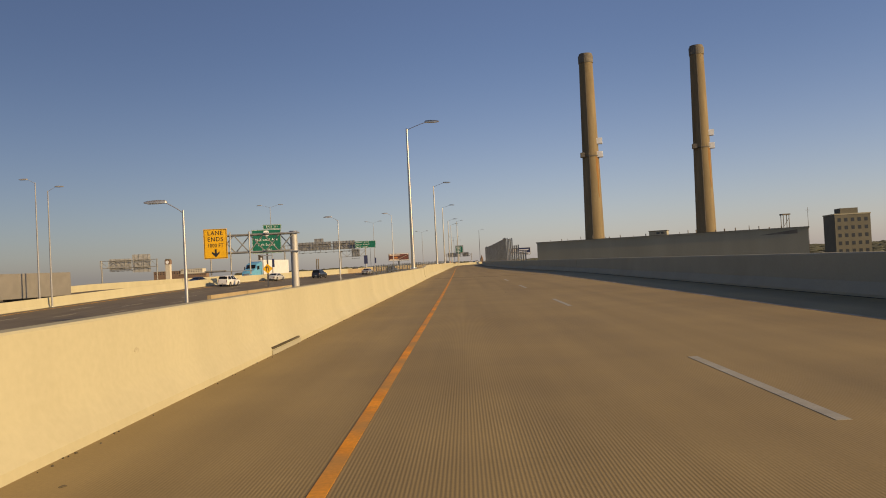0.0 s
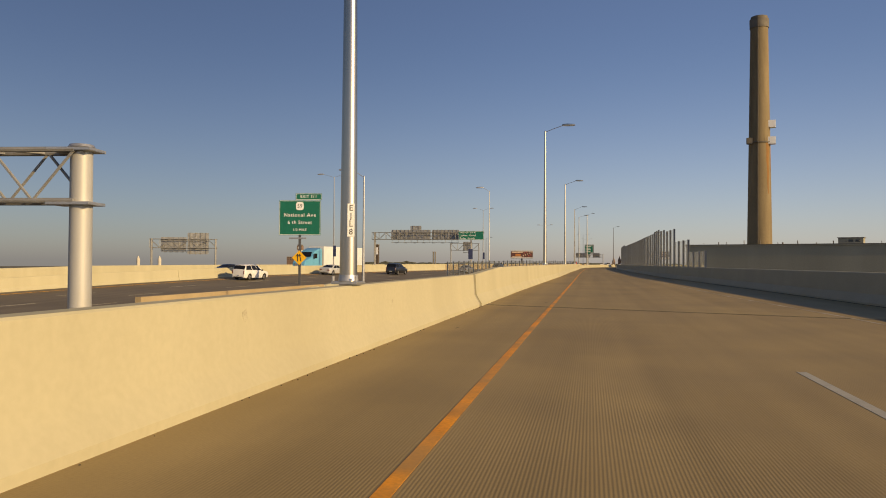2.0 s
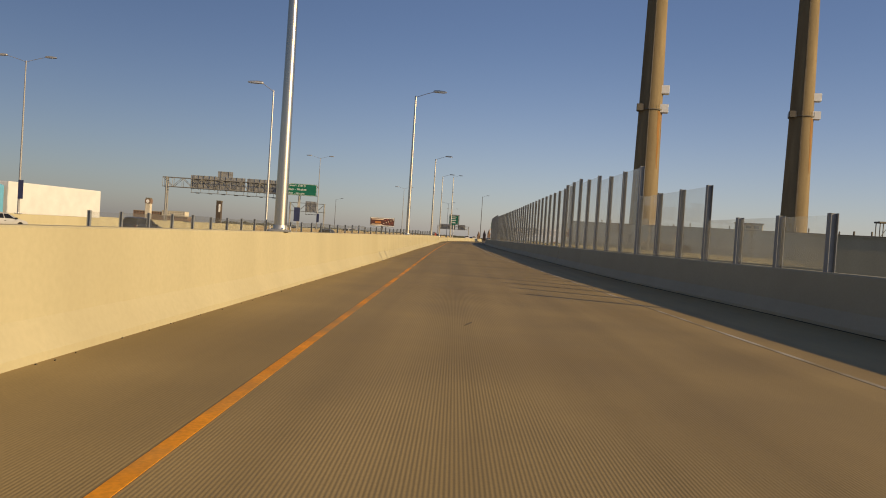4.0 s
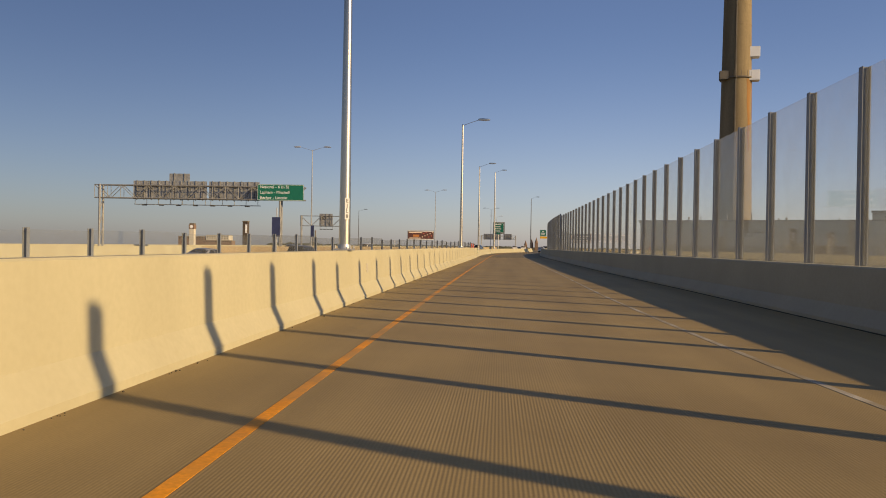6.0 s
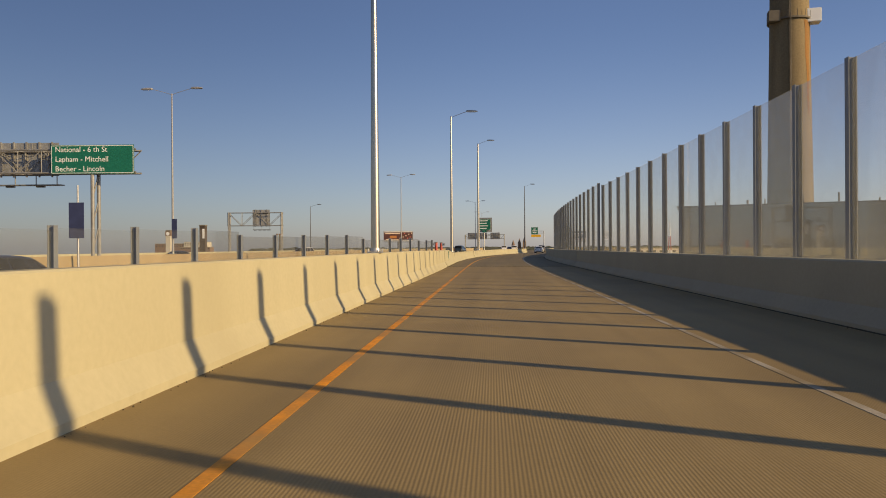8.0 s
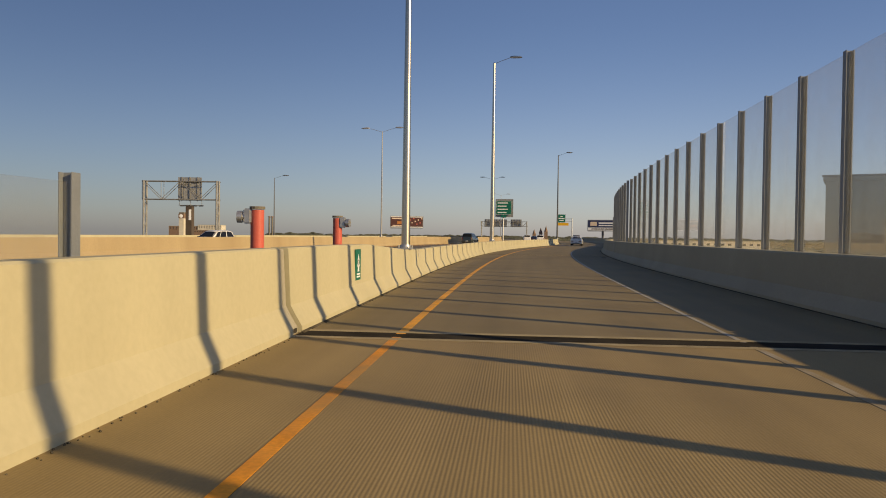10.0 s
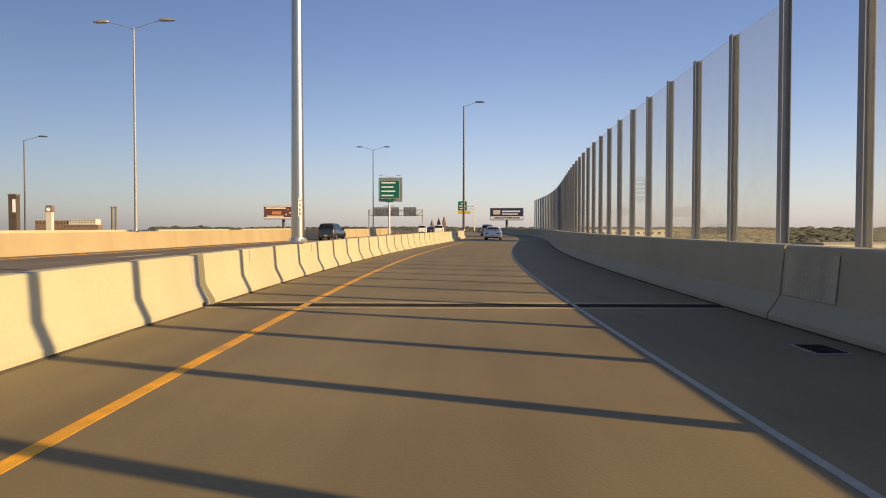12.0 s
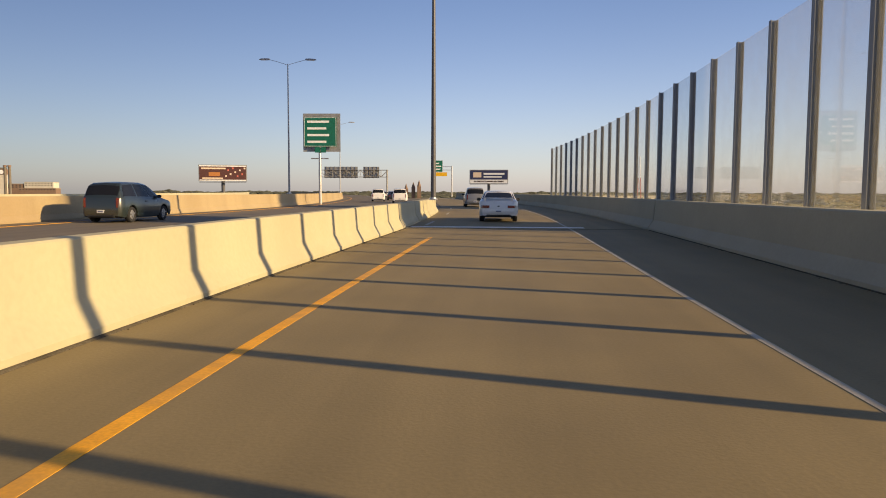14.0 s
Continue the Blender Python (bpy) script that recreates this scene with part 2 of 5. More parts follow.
def smooth(ob, angle=40):
    me = ob.data
    me.polygons.foreach_set("use_smooth", [True] * len(me.polygons))
    me.set_sharp_from_angle(angle=radians(angle))
    return ob


def root(name, label, category, m=None, group="", kind=""):
    ob = new(name)
    ob.empty_display_size = 0.2
    if m is not None:
        ob.matrix_world = m
    return tagged(ob, label, category, group, kind)


def box(x0, x1, y0, y1, z0, z1, bm=None, bevel=0.0, m=None):
    own = bm or bmesh.new()
    tmp = bmesh.new()
    bmesh.ops.create_cube(tmp, size=1, matrix=Matrix.Translation(((x0 + x1) / 2, (y0 + y1) / 2, (z0 + z1) / 2)) @ Matrix.Diagonal((x1 - x0, y1 - y0, z1 - z0, 1)))
    if bevel:
        bmesh.ops.bevel(tmp, geom=tmp.edges[:], offset=bevel, segments=2, affect="EDGES", clamp_overlap=True)
    join(own, tmp, m)
    return own


def join(bm, tmp, m=None):
    if m is not None:
        bmesh.ops.transform(tmp, matrix=m, verts=tmp.verts[:])
    vs = [bm.verts.new(v.co) for v in tmp.verts]
    tmp.verts.index_update()
    for f in tmp.faces:
        try:
            bm.faces.new([vs[v.index] for v in f.verts])
        except ValueError:
            pass
    tmp.free()


def tube(p0, p1, r0, r1=None, seg=12, bm=None, caps=True):
    bm = bm or bmesh.new()
    tmp = bmesh.new()
    p0, p1 = Vector(p0), Vector(p1)
    d = p1 - p0
    r1 = r0 if r1 is None else r1
    bmesh.ops.create_cone(tmp, cap_ends=caps, segments=seg, radius1=r0, radius2=max(r1, 1e-4), depth=d.length)
    q = d.to_track_quat("Z", "Y").to_matrix().to_4x4()
    join(bm, tmp, Matrix.Translation((p0 + p1) / 2) @ q)
    return bm


def bent(points, r, seg=10, bm=None):
    """A round bar along a line of points."""
    bm = bm or bmesh.new()
    pts = [Vector(p) for p in points]
    rings = []
    for i, p in enumerate(pts):
        d = (pts[min(i + 1, len(pts) - 1)] - pts[max(i - 1, 0)]).normalized()
        a = d.orthogonal().normalized() if i == 0 else (a - d * a.dot(d)).normalized()
        b = d.cross(a)
        rad = r[i] if isinstance(r, (list, tuple)) else r
        rings.append([bm.verts.new(p + rad * (math.cos(t) * a + math.sin(t) * b)) for t in [2 * math.pi * k / seg for k in range(seg)]])
    for u, v in zip(rings, rings[1:]):
        for k in range(seg):
            bm.faces.new((u[k], u[(k + 1) % seg], v[(k + 1) % seg], v[k]))
    bm.faces.new(rings[0][::-1])
    bm.faces.new(rings[-1])
    return bm


# ---------- the road's line: s metres along the yellow line, off metres to its right ----------
KNOT_S = [-21.4, 21.4, 64.2, 107.0, 149.8, 192.6, 235.4, 278.2, 321.0, 406.6]
KNOT_K = [-0.177, 0.2171, -0.0058, 0.0998, -0.3225, 0.2481, -1.779, -2.9547, 2.7041, 1.2]
GRID_S = np.arange(-60, 700, 1.0)
HEAD = np.cumsum(np.interp(GRID_S, KNOT_S, KNOT_K) * 1e-3)
HEAD -= HEAD[60]
LINE_X = np.cumsum(-np.sin(HEAD))
LINE_Y = np.cumsum(np.cos(HEAD))
LINE_X, LINE_Y = LINE_X - LINE_X[60], LINE_Y - LINE_Y[60]


def at(s, off, z=0.0):
    th = float(np.interp(s, GRID_S, HEAD))
    return Vector((float(np.interp(s, GRID_S, LINE_X)) + off * math.cos(th), float(np.interp(s, GRID_S, LINE_Y)) + off * math.sin(th), z))


def turn_at(s):
    return math.degrees(float(np.interp(s, GRID_S, HEAD)))


def stand(s, off, z=0.0, extra=0.0):
    p = at(s, off, z)
    return pose(p.x, p.y, p.z, 0, 0, turn_at(s) + extra)


def curve(pairs):
    xs, ys = zip(*pairs)
    return lambda s: float(np.interp(s, xs, ys))


LEFT_BASE = curve([(-40, -2.15), (20, -2.2), (62, -2.1), (75, -2.1), (97, -1.85), (114, -1.62), (133, -1.52), (152, -1.47), (200, -1.3), (213, -1.36), (226, -1.52), (245, -1.6), (265, -1.6), (287, -1.49), (320, -1.45)])
WHITE_OFF = curve([(-40, 8.2), (40, 7.95), (60, 7.6), (72, 6.75), (82, 6.5), (118, 5.5), (128, 4.9), (138, 4.7), (155, 4.75), (205, 4.46), (225, 4.55), (240, 4.6), (330, 4.5)])
RIGHT_BASE = curve([(-40, 10.5), (60, 10.5), (98, 8.95), (110, 8.25), (120, 8.05), (143, 7.9), (158, 7.55), (190, 7.2), (240, 7.05), (290, 7.25), (420, 7.4)])
MAIN_RIGHT = curve([(-60, -11.5), (32, -11.4), (57, -12.6), (86, -13.3), (129, -10.7), (160, -6.6), (203, -2.25), (210, -2.1), (420, -2.1)])
MEDIAN = curve([(-60, -51), (0, -49), (77, -46), (139, -36), (215, -24.5), (281, -18.4), (318, -17.6), (348, -15.7), (430, -15), (640, -15)])
MAIN_Z = curve([(-60, -2.9), (0, -2.8), (100, -2.1), (160, -1.3), (210, -0.55), (270, -0.1), (300, -0.02), (640, -0.02)])


MED_Z = curve([(-60, -2.7), (60, -2.0), (80, -1.5), (100, -0.9), (125, -0.35), (150, -0.25), (200, -0.2), (270, -0.1), (300, -0.02), (640, -0.02)])


def steps(s0, s1, step=4.0):
    n = max(1, int(math.ceil((s1 - s0) / step)))
    return [s0 + (s1 - s0) * i / n for i in range(n + 1)]


def sweep(profile, s0, s1, offset, lift=lambda s: 0.0, step=4.0, bm=None, close=True):
    """A closed profile of (off, z), or a function giving it, carried along the road from s0 to s1."""
    bm = bm or bmesh.new()
    shape = profile if callable(profile) else lambda s: profile
    profile = shape(s0)
    rings = [[bm.verts.new(at(s, offset(s) + o, lift(s) + z)) for o, z in shape(s)] for s in steps(s0, s1, step)]
    n = len(profile)
    for u, v in zip(rings, rings[1:]):
        for k in range(n if close else n - 1):
            bm.faces.new((u[k], u[(k + 1) % n], v[(k + 1) % n], v[k]))
    if close:
        bm.faces.new(rings[0])
        bm.faces.new(rings[-1][::-1])
    return bm


def slab(s0, s1, left, right, z, thick, step=4.0, z_left=None):
    """A deck between two edge lines, with lengthwise texture coordinates in metres."""
    bm = bmesh.new()
    lay = bm.loops.layers.uv.new("UVMap")
    rows = [(s, [bm.verts.new(at(s, left(s) + (right(s) - left(s)) * k / 4, z(s) * k / 4 + (z_left or z)(s) * (1 - k / 4))) for k in range(5)]) for s in steps(s0, s1, step)]
    low = [[bm.verts.new(at(s, e(s), q(s) - thick)) for e, q in ((left, z_left or z), (right, z))] for s, _ in rows]
    for i in range(len(rows) - 1):
        (sa, a), (sb, b) = rows[i], rows[i + 1]
        for k in range(4):
            f = bm.faces.new((a[k], a[k + 1], b[k + 1], b[k]))
            for lp, (s, kk) in zip(f.loops, ((sa, k), (sa, k + 1), (sb, k + 1), (sb, k))):
                lp[lay].uv = (left(s) + (right(s) - left(s)) * kk / 4, s)
        p, q = low[i], low[i + 1]
        bm.faces.new((p[0], q[0], q[1], p[1]))
        bm.faces.new((a[0], b[0], q[0], p[0]))
        bm.faces.new((b[4], a[4], p[1], q[1]))
    for (s, a), p in ((rows[0], low[0]), (rows[-1], low[-1])):
        bm.faces.new((*a, p[1], p[0]))
    return bm


def strip(s0, s1, offset, width, z=0.004, step=3.0):
    return sweep([(-width / 2, z - 0.003), (-width / 2, z), (width / 2, z), (width / 2, z - 0.003)], s0, s1, offset, step=step)


# ---------- ground far below the viaduct ----------
GROUND_Z = -32.0
bm = bmesh.new()
bmesh.ops.create_circle(bm, cap_ends=True, radius=4500, segments=64, matrix=Matrix.Translation((0, 300, GROUND_Z)))
GROUND = mat("valley_ground", (0.135, 0.125, 0.08), rough=0.95, vary=0.45, scale=0.02, bump=0.0, fine=0.1, stain=(0.26, 0.25, 0.21))
tagged(part("ground", bm, GROUND), "dusty brown valley floor with pale yards, far below the viaduct", "ground", kind="structure")

# ---------- ramp deck ----------
for s0, s1, mt, txt in ((-50, 208.2, CONC_DECK, "tan grooved"), (208.2, 430, CONC_SMOOTH, "brownish smooth")):
    tagged(part("road", slab(s0, s1, lambda s: LEFT_BASE(s) - 0.45, lambda s: RIGHT_BASE(s) + 1.9, lambda s: 0.0, 0.9), mt), txt + " concrete ramp deck of the viaduct", "road", kind="structure")
for s0, s1, mt, txt in ((-50, 208.05, YELLOW_WORN, "faded, patchy"), (208.35, 303, YELLOW, "clean")):
    tagged(part("yellow_edge_line", strip(s0, s1, lambda s: 0.0, 0.115 if s0 < 0 else 0.13), mt), txt + " yellow edge line painted on the concrete", "road marking", kind="structure")
for s0, s1, mt in ((-50, 208.0, WORN), (208.4, 420, WHITE)):
    tagged(part("white_edge_line", strip(s0, s1, WHITE_OFF, 0.09 if s0 < 0 else 0.075), mt), "thin worn white edge line painted on the concrete", "road marking", kind="structure")
for s in (-22.6, -8.5, 5.6, 19.9, 33.6, 46.2):
    tagged(part("lane_dash", strip(s, s + 3.7, lambda q: 3.74, 0.12), WHITE), "short white dashed lane marking on the concrete", "road marking", "lane dashes", "structure")
for k in range(3):
    tagged(part("lane_dash", strip(311 + 14.1 * k, 314.7 + 14.1 * k, lambda q: -1.0, 0.12), WHITE), "short white dashed lane marking on the concrete", "road marking", "lane dashes", "structure")


SEAM = mat("dirty_seam", (0.10, 0.085, 0.06), rough=0.98, vary=0.4, scale=2, bump=0.0, spec=0.0)
NOSING = mat("joint_nosing_concrete", (0.36, 0.30, 0.19), rough=0.98, vary=0.2, scale=3, bump=0.0, spec=0.0)


# near-black band colour: rubber seal plus the post shadows falling on the joint
JOINT_BAND = mat("joint_and_shadow_band", (0.045, 0.04, 0.032), rough=0.98, vary=0.3, scale=2, bump=0.0, spec=0.0)


def joint(s, skew=0.0, w=0.09, nose=0.06):
    """Steel-edged rubber seal across the deck; wide ones take post shadow into a near-black band."""
    ob = root("expansion_joint", "dark expansion joint with pale concrete edges across the deck", "expansion joint", kind="structure")
    for nm, d0, d1, z, mt in (("seal", -w / 2, w / 2, 0.003, JOINT_BAND if w > 0.3 else SEAM), ("nosing", -w / 2 - nose, -w / 2, 0.006, NOSING), ("nosing", w / 2, w / 2 + nose, 0.006, NOSING)):
        bm = bmesh.new()
        a, b = LEFT_BASE(s), RIGHT_BASE(s)
        vs = [bm.verts.new(at(s + d + skew * o, o, z)) for o, d in ((a, d0), (a, d1), (b, d1), (b, d0))]
        bm.faces.new(vs)
        ex = bmesh.ops.extrude_face_region(bm, geom=bm.faces[:])
        bmesh.ops.translate(bm, vec=(0, 0, -0.003), verts=[g for g in ex["geom"] if isinstance(g, bmesh.types.BMVert)])
        part(nm, bm, mt, ob)


joint(62.6, -0.36, 0.2)
joint(208.2, w=0.5, nose=0.16)
joint(251.5, w=0.55, nose=0.25)
joint(308.55, w=0.25)
# very pale strip from the barrier to just past the white edge line
PALE_STRIP = mat("pale_deck_strip", (0.7, 0.68, 0.62), rough=0.8, vary=0.1, scale=2, bump=0.002, fine=20)
tagged(part("deck_strip", slab(309.3, 309.95, lambda s: LEFT_BASE(s) + 0.05, lambda s: WHITE_OFF(s) + 0.6, lambda s: 0.006, 0.03), PALE_STRIP), "pale strip across the deck beside the expansion joint", "expansion joint", kind="structure")


# dark scuffs and old tar on the deck
TAR = mat("old_tar", (0.15, 0.112, 0.06), rough=0.8, vary=0.3, scale=8, bump=0.0)
rng = random.Random(21)
for s, o, a, b in ((151.2, -0.45, 0.05, 0.22), (65.4, -0.3, 0.10, 0.16), (54.9, -1.5, 0.04, 0.12), (4.7, -1.75, 0.03, 0.05), (30.2, 2.6, 0.04, 0.30), (118.4, 2.9, 0.05, 0.2), (182.0, 0.7, 0.04, 0.18), (239.0, 2.2, 0.06, 0.25), (271.0, -0.7, 0.04, 0.2), (92.0, 1.9, 0.03, 0.4)):
    bm = bmesh.new()
    ring = [bm.verts.new((0.7 * a * math.cos(q * 0.524) * rng.uniform(0.5, 1.3), 0.7 * b * math.sin(q * 0.524) * rng.uniform(0.6, 1.2), 0.0015)) for q in range(12)]
    f = bm.faces.new(ring)
    ex = bmesh.ops.extrude_face_region(bm, geom=[f])
    bmesh.ops.translate(bm, vec=(0, 0, 0.0025), verts=[q for q in ex["geom"] if isinstance(q, bmesh.types.BMVert)])
    ob = part("tar_spot", bm, TAR)
    ob.matrix_world = stand(s, o, 0.0, rng.uniform(-15, 15))
    tagged(ob, "small dark tar spot on the concrete deck", "road stain", kind="structure")

# ---------- left barrier ----------
def barrier_profile(h, w=0.46):
    return [(0, -0.35), (0, 0.08), (-0.10, 0.25), (-0.16, 0.36), (-0.20, h - 0.02), (-0.22, h), (-w + 0.02, h), (-w, h - 0.02), (-w, -0.35)]


TOP = curve([(-50, 1.0), (62, 0.98), (63, 0.97), (66, 1.09), (68.3, 1.16), (74, 1.18), (90, 1.19), (190, 1.19), (204, 1.14), (213.5, 1.14), (221, 0.86), (245, 0.86), (285, 0.91), (310, 0.91)])
for s0, s1, txt in ((-50, 62.08, "smooth"), (62.55, 207.9, "taller"), (208.3, 251.0, "tapering"), (251.65, 308.2, "low")):
    tagged(smooth(part("barrier_left", sweep(lambda s: barrier_profile(TOP(s)), s0, s1, LEFT_BASE, step=3.0), CONC_BAR), 25), "pale %s concrete safety barrier beside the ramp" % txt, "concrete barrier", kind="structure")
for s0, s1 in ((308.9, 314), (314.2, 331)):
    tagged(smooth(part("barrier_left", sweep(barrier_profile(0.9, 0.6), s0, s1, lambda s: -1.5 - 0.01 * (s - 305), step=3.0), CONC_BAR), 25), "short pale concrete barrier block at the gore", "concrete barrier", kind="structure")

# recessed greyer closing pours at the barrier joints; a near-black body fills each slit's shade
JOINT_CONC = mat("grey_joint_concrete", (0.36, 0.33, 0.25), rough=0.9, vary=0.16, scale=2.5, bump=0.004, fine=20, stain=(0.24, 0.21, 0.15), streak=True)
# near-black colour paints the dark inside of slits and holes; grate bars share it
SLIT = mat("near_black_fill", (0.045, 0.04, 0.032), rough=0.98, vary=0.3, scale=4, bump=0.0, spec=0.0)
for s0, s1, s2 in ((62.085, 62.46, 62.545), (207.905, 208.22, 208.295), (251.005, 251.5, 251.645)):
    j = root("barrier_joint", "recessed grey joint in the barrier with a dark slit", "barrier joint", kind="structure")
    smooth(part("closing_pour", sweep(lambda s: barrier_profile(TOP(s) - 0.015, 0.42), s0, s1, lambda s: LEFT_BASE(s) - 0.04, step=0.2), JOINT_CONC, j), 25)
    part("slit", sweep(lambda s: barrier_profile(TOP(s) - 0.06, 0.3), s1 + 0.004, s2, lambda s: LEFT_BASE(s) - 0.11, step=0.2), SLIT, j)
    part("drain_hole", box(-0.07, 0.07, -0.008, 0.02, 0.01, 0.075, bevel=0.006, m=stand(s0 + 0.2, LEFT_BASE(s0) - 0.04, 0.0, 90)), SLIT, j)

# dirt-filled joint between deck and barriers
for s0, s1 in ((-50, 62.4), (62.55, 208.1), (208.3, 251.4), (251.65, 308.2)):
    if s0 > 200:
        tagged(part("barrier_seam", sweep([(-0.01, 0.001), (-0.01, 0.02), (0.025, 0.016), (0.05, 0.005), (0.05, 0.001)], s0, s1, LEFT_BASE, step=3.0), SEAM), "dirt-filled joint along the foot of the barrier", "joint", kind="structure")
    tagged(part("parapet_seam", sweep([(-0.05, 0.001), (-0.05, 0.006), (0.01, 0.014), (0.01, 0.001)], s0, s1, RIGHT_BASE, step=3.0), SEAM), "dirt-filled joint along the foot of the parapet", "joint", kind="structure")


def wall_plate(s, z, w, h, label, mt, name, depth=0.012):
    """A small plate or slot on the barrier's upper face."""
    m = stand(s, LEFT_BASE(s) - 0.165 - 0.045 * (z - 0.36), z, 90)
    tagged(part(name, box(-w / 2, w / 2, -depth, 0.02, -h / 2, h / 2, bevel=0.003, m=m @ Matrix.Rotation(radians(-3), 4, "X")), mt), label, "cover plate")


PLATE_CONC = mat("cover_plate_paint", (0.42, 0.38, 0.28), rough=0.7, vary=0.08, bump=0.0)
for s in (137.2, 222.6, 254.5, 260.6):
    wall_plate(s, 0.72, 0.30, 0.24, "small dull beige cover plate on the barrier face", PLATE_CONC, "cover_plate")
m = stand(12.6, LEFT_BASE(12.6), 0.0, 90)
dr = root("drain_inlet", "dark drain slot at the foot of the barrier", "drain", m)
part("slot", box(-0.95, 0.95, -0.012, 0.03, 0.085, 0.12, bevel=0.006), SEAM, dr)
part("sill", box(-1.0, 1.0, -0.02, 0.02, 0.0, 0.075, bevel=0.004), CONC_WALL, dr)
# loose grit swept against the foot of the barriers
rng = random.Random(5)
bm = bmesh.new()
for k in range(2600):
    s = rng.uniform(180, 308) if k % 3 else rng.uniform(-5, 180)
    side = LEFT_BASE(s) + 0.02 + abs(rng.gauss(0, 0.03)) if k % 4 else RIGHT_BASE(s) - 0.02 - abs(rng.gauss(0, 0.06))
    r = rng.uniform(0.004, 0.013)
    tmp = bmesh.new()
    bmesh.ops.create_icosphere(tmp, subdivisions=1, radius=r)
    for v in tmp.verts:
        v.co *= rng.uniform(0.6, 1.2)
    join(bm, tmp, Matrix.Translation(at(s, side, r * 0.35)))
tagged(part("road_grit", bm, SEAM), "dark loose grit along the foot of the barriers", "grit", kind="stuff")
# small grey smudges on the barrier face, built as thin discs
SMUDGE = mat("grey_smudge", (0.40, 0.36, 0.24), rough=0.9, vary=0.2, scale=6, bump=0.0)
for s, z, w, h in ((7.2, 0.62, 0.06, 0.03), (38.6, 0.72, 0.07, 0.04), (47.1, 0.78, 0.06, 0.07), (26.0, 0.5, 0.03, 0.06), (145.0, 0.6, 0.03, 0.2), (52.8, 0.62, 0.05, 0.08), (36.3, 0.76, 0.07, 0.05), (262.4, 0.75, 0.1, 0.05)):
    bm = bmesh.new()
    ring = [bm.verts.new((w * math.cos(q * 0.52) * rng.uniform(0.7, 1.1), 0, h * math.sin(q * 0.52) * rng.uniform(0.7, 1.1))) for q in range(12)]
    f = bm.faces.new(ring)
    ex = bmesh.ops.extrude_face_region(bm, geom=[f])
    bmesh.ops.translate(bm, vec=(0, 0.02, 0), verts=[q for q in ex["geom"] if isinstance(q, bmesh.types.BMVert)])
    ob = part("smudge", bm, SMUDGE)
    ob.matrix_world = stand(s, LEFT_BASE(s) - 0.157 - 0.04 * (z - 0.36) / (TOP(s) - 0.38), z, 90) @ Matrix.Rotation(radians(-3.5), 4, "X")
    tagged(ob, "thin grey smudge on the barrier face", "mortar patch", kind="structure")

# ---------- right parapet ----------
wall_prof = [(0, -0.9), (0, 0.08), (0.12, 0.26), (0.18, 0.36), (0.24, 1.05), (0.27, 1.08), (0.66, 1.08), (0.68, 1.05), (0.68, -0.9)]
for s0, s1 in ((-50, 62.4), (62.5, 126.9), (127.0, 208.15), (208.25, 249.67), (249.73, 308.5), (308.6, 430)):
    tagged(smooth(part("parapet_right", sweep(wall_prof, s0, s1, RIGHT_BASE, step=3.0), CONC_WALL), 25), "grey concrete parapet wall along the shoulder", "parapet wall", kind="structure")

for s, w, h in ((60.3, 0.16, 0.34), (143.5, 0.14, 0.3)):
    tagged(part("parapet_slot", box(-w / 2, w / 2, -0.012, 0.02, 0.48, 0.48 + h, bevel=0.004, m=stand(s, RIGHT_BASE(s) + 0.205, 0.0, -90) @ Matrix.Rotation(radians(-4), 4, "X")), SLIT), "dark upright slot in the parapet face", "drain slot", kind="structure")
m = stand(247.0, RIGHT_BASE(247) - 0.55, 0.0)
dr = root("floor_drain", "dark iron floor drain in the shoulder", "drain", m)
part("drain_frame", box(-0.2, 0.2, -0.32, 0.32, 0.001, 0.012, bevel=0.003), TRUSS, dr)
for k in range(7):
    part("grate_bar", box(-0.16, 0.16, -0.27 + k * 0.082, -0.235 + k * 0.082, 0.012, 0.02), SLIT, dr)
tagged(part("parapet_patch", sweep([(0.165, 0.38), (0.172, 0.38), (0.222, 0.98), (0.215, 0.98)], 248.1, 249.55, RIGHT_BASE, step=0.5), JOINT_CONC), "greyer patched area on the parapet face", "mortar patch", kind="structure")

# ---------- mainline carriageways ----------
tagged(part("mainline_road", slab(-60, 640, lambda s: MEDIAN(s), lambda s: MAIN_RIGHT(s) if s < 205 else LEFT_BASE(s) - 0.47 if s < 331 else -1.9, MAIN_Z, 0.9, 6, MED_Z), CONC_MAIN), "grey concrete mainline carriageway beside the ramp", "road", kind="structure")
tagged(part("far_carriageway", slab(-60, 640, lambda s: MEDIAN(s) - 24, lambda s: MEDIAN(s) - 0.61, lambda s: MED_Z(s) - 0.1, 0.9, 6), CONC_MAIN), "grey concrete opposite carriageway", "road", kind="structure")
med_prof = [(0.0, -0.9), (0.0, 0.08), (-0.12, 0.3), (-0.2, 1.1), (-0.4, 1.1), (-0.48, 0.3), (-0.6, 0.08), (-0.6, -0.9)]
CUTS = [-60, 30, 110, 190, 255, 320, 420, 640]
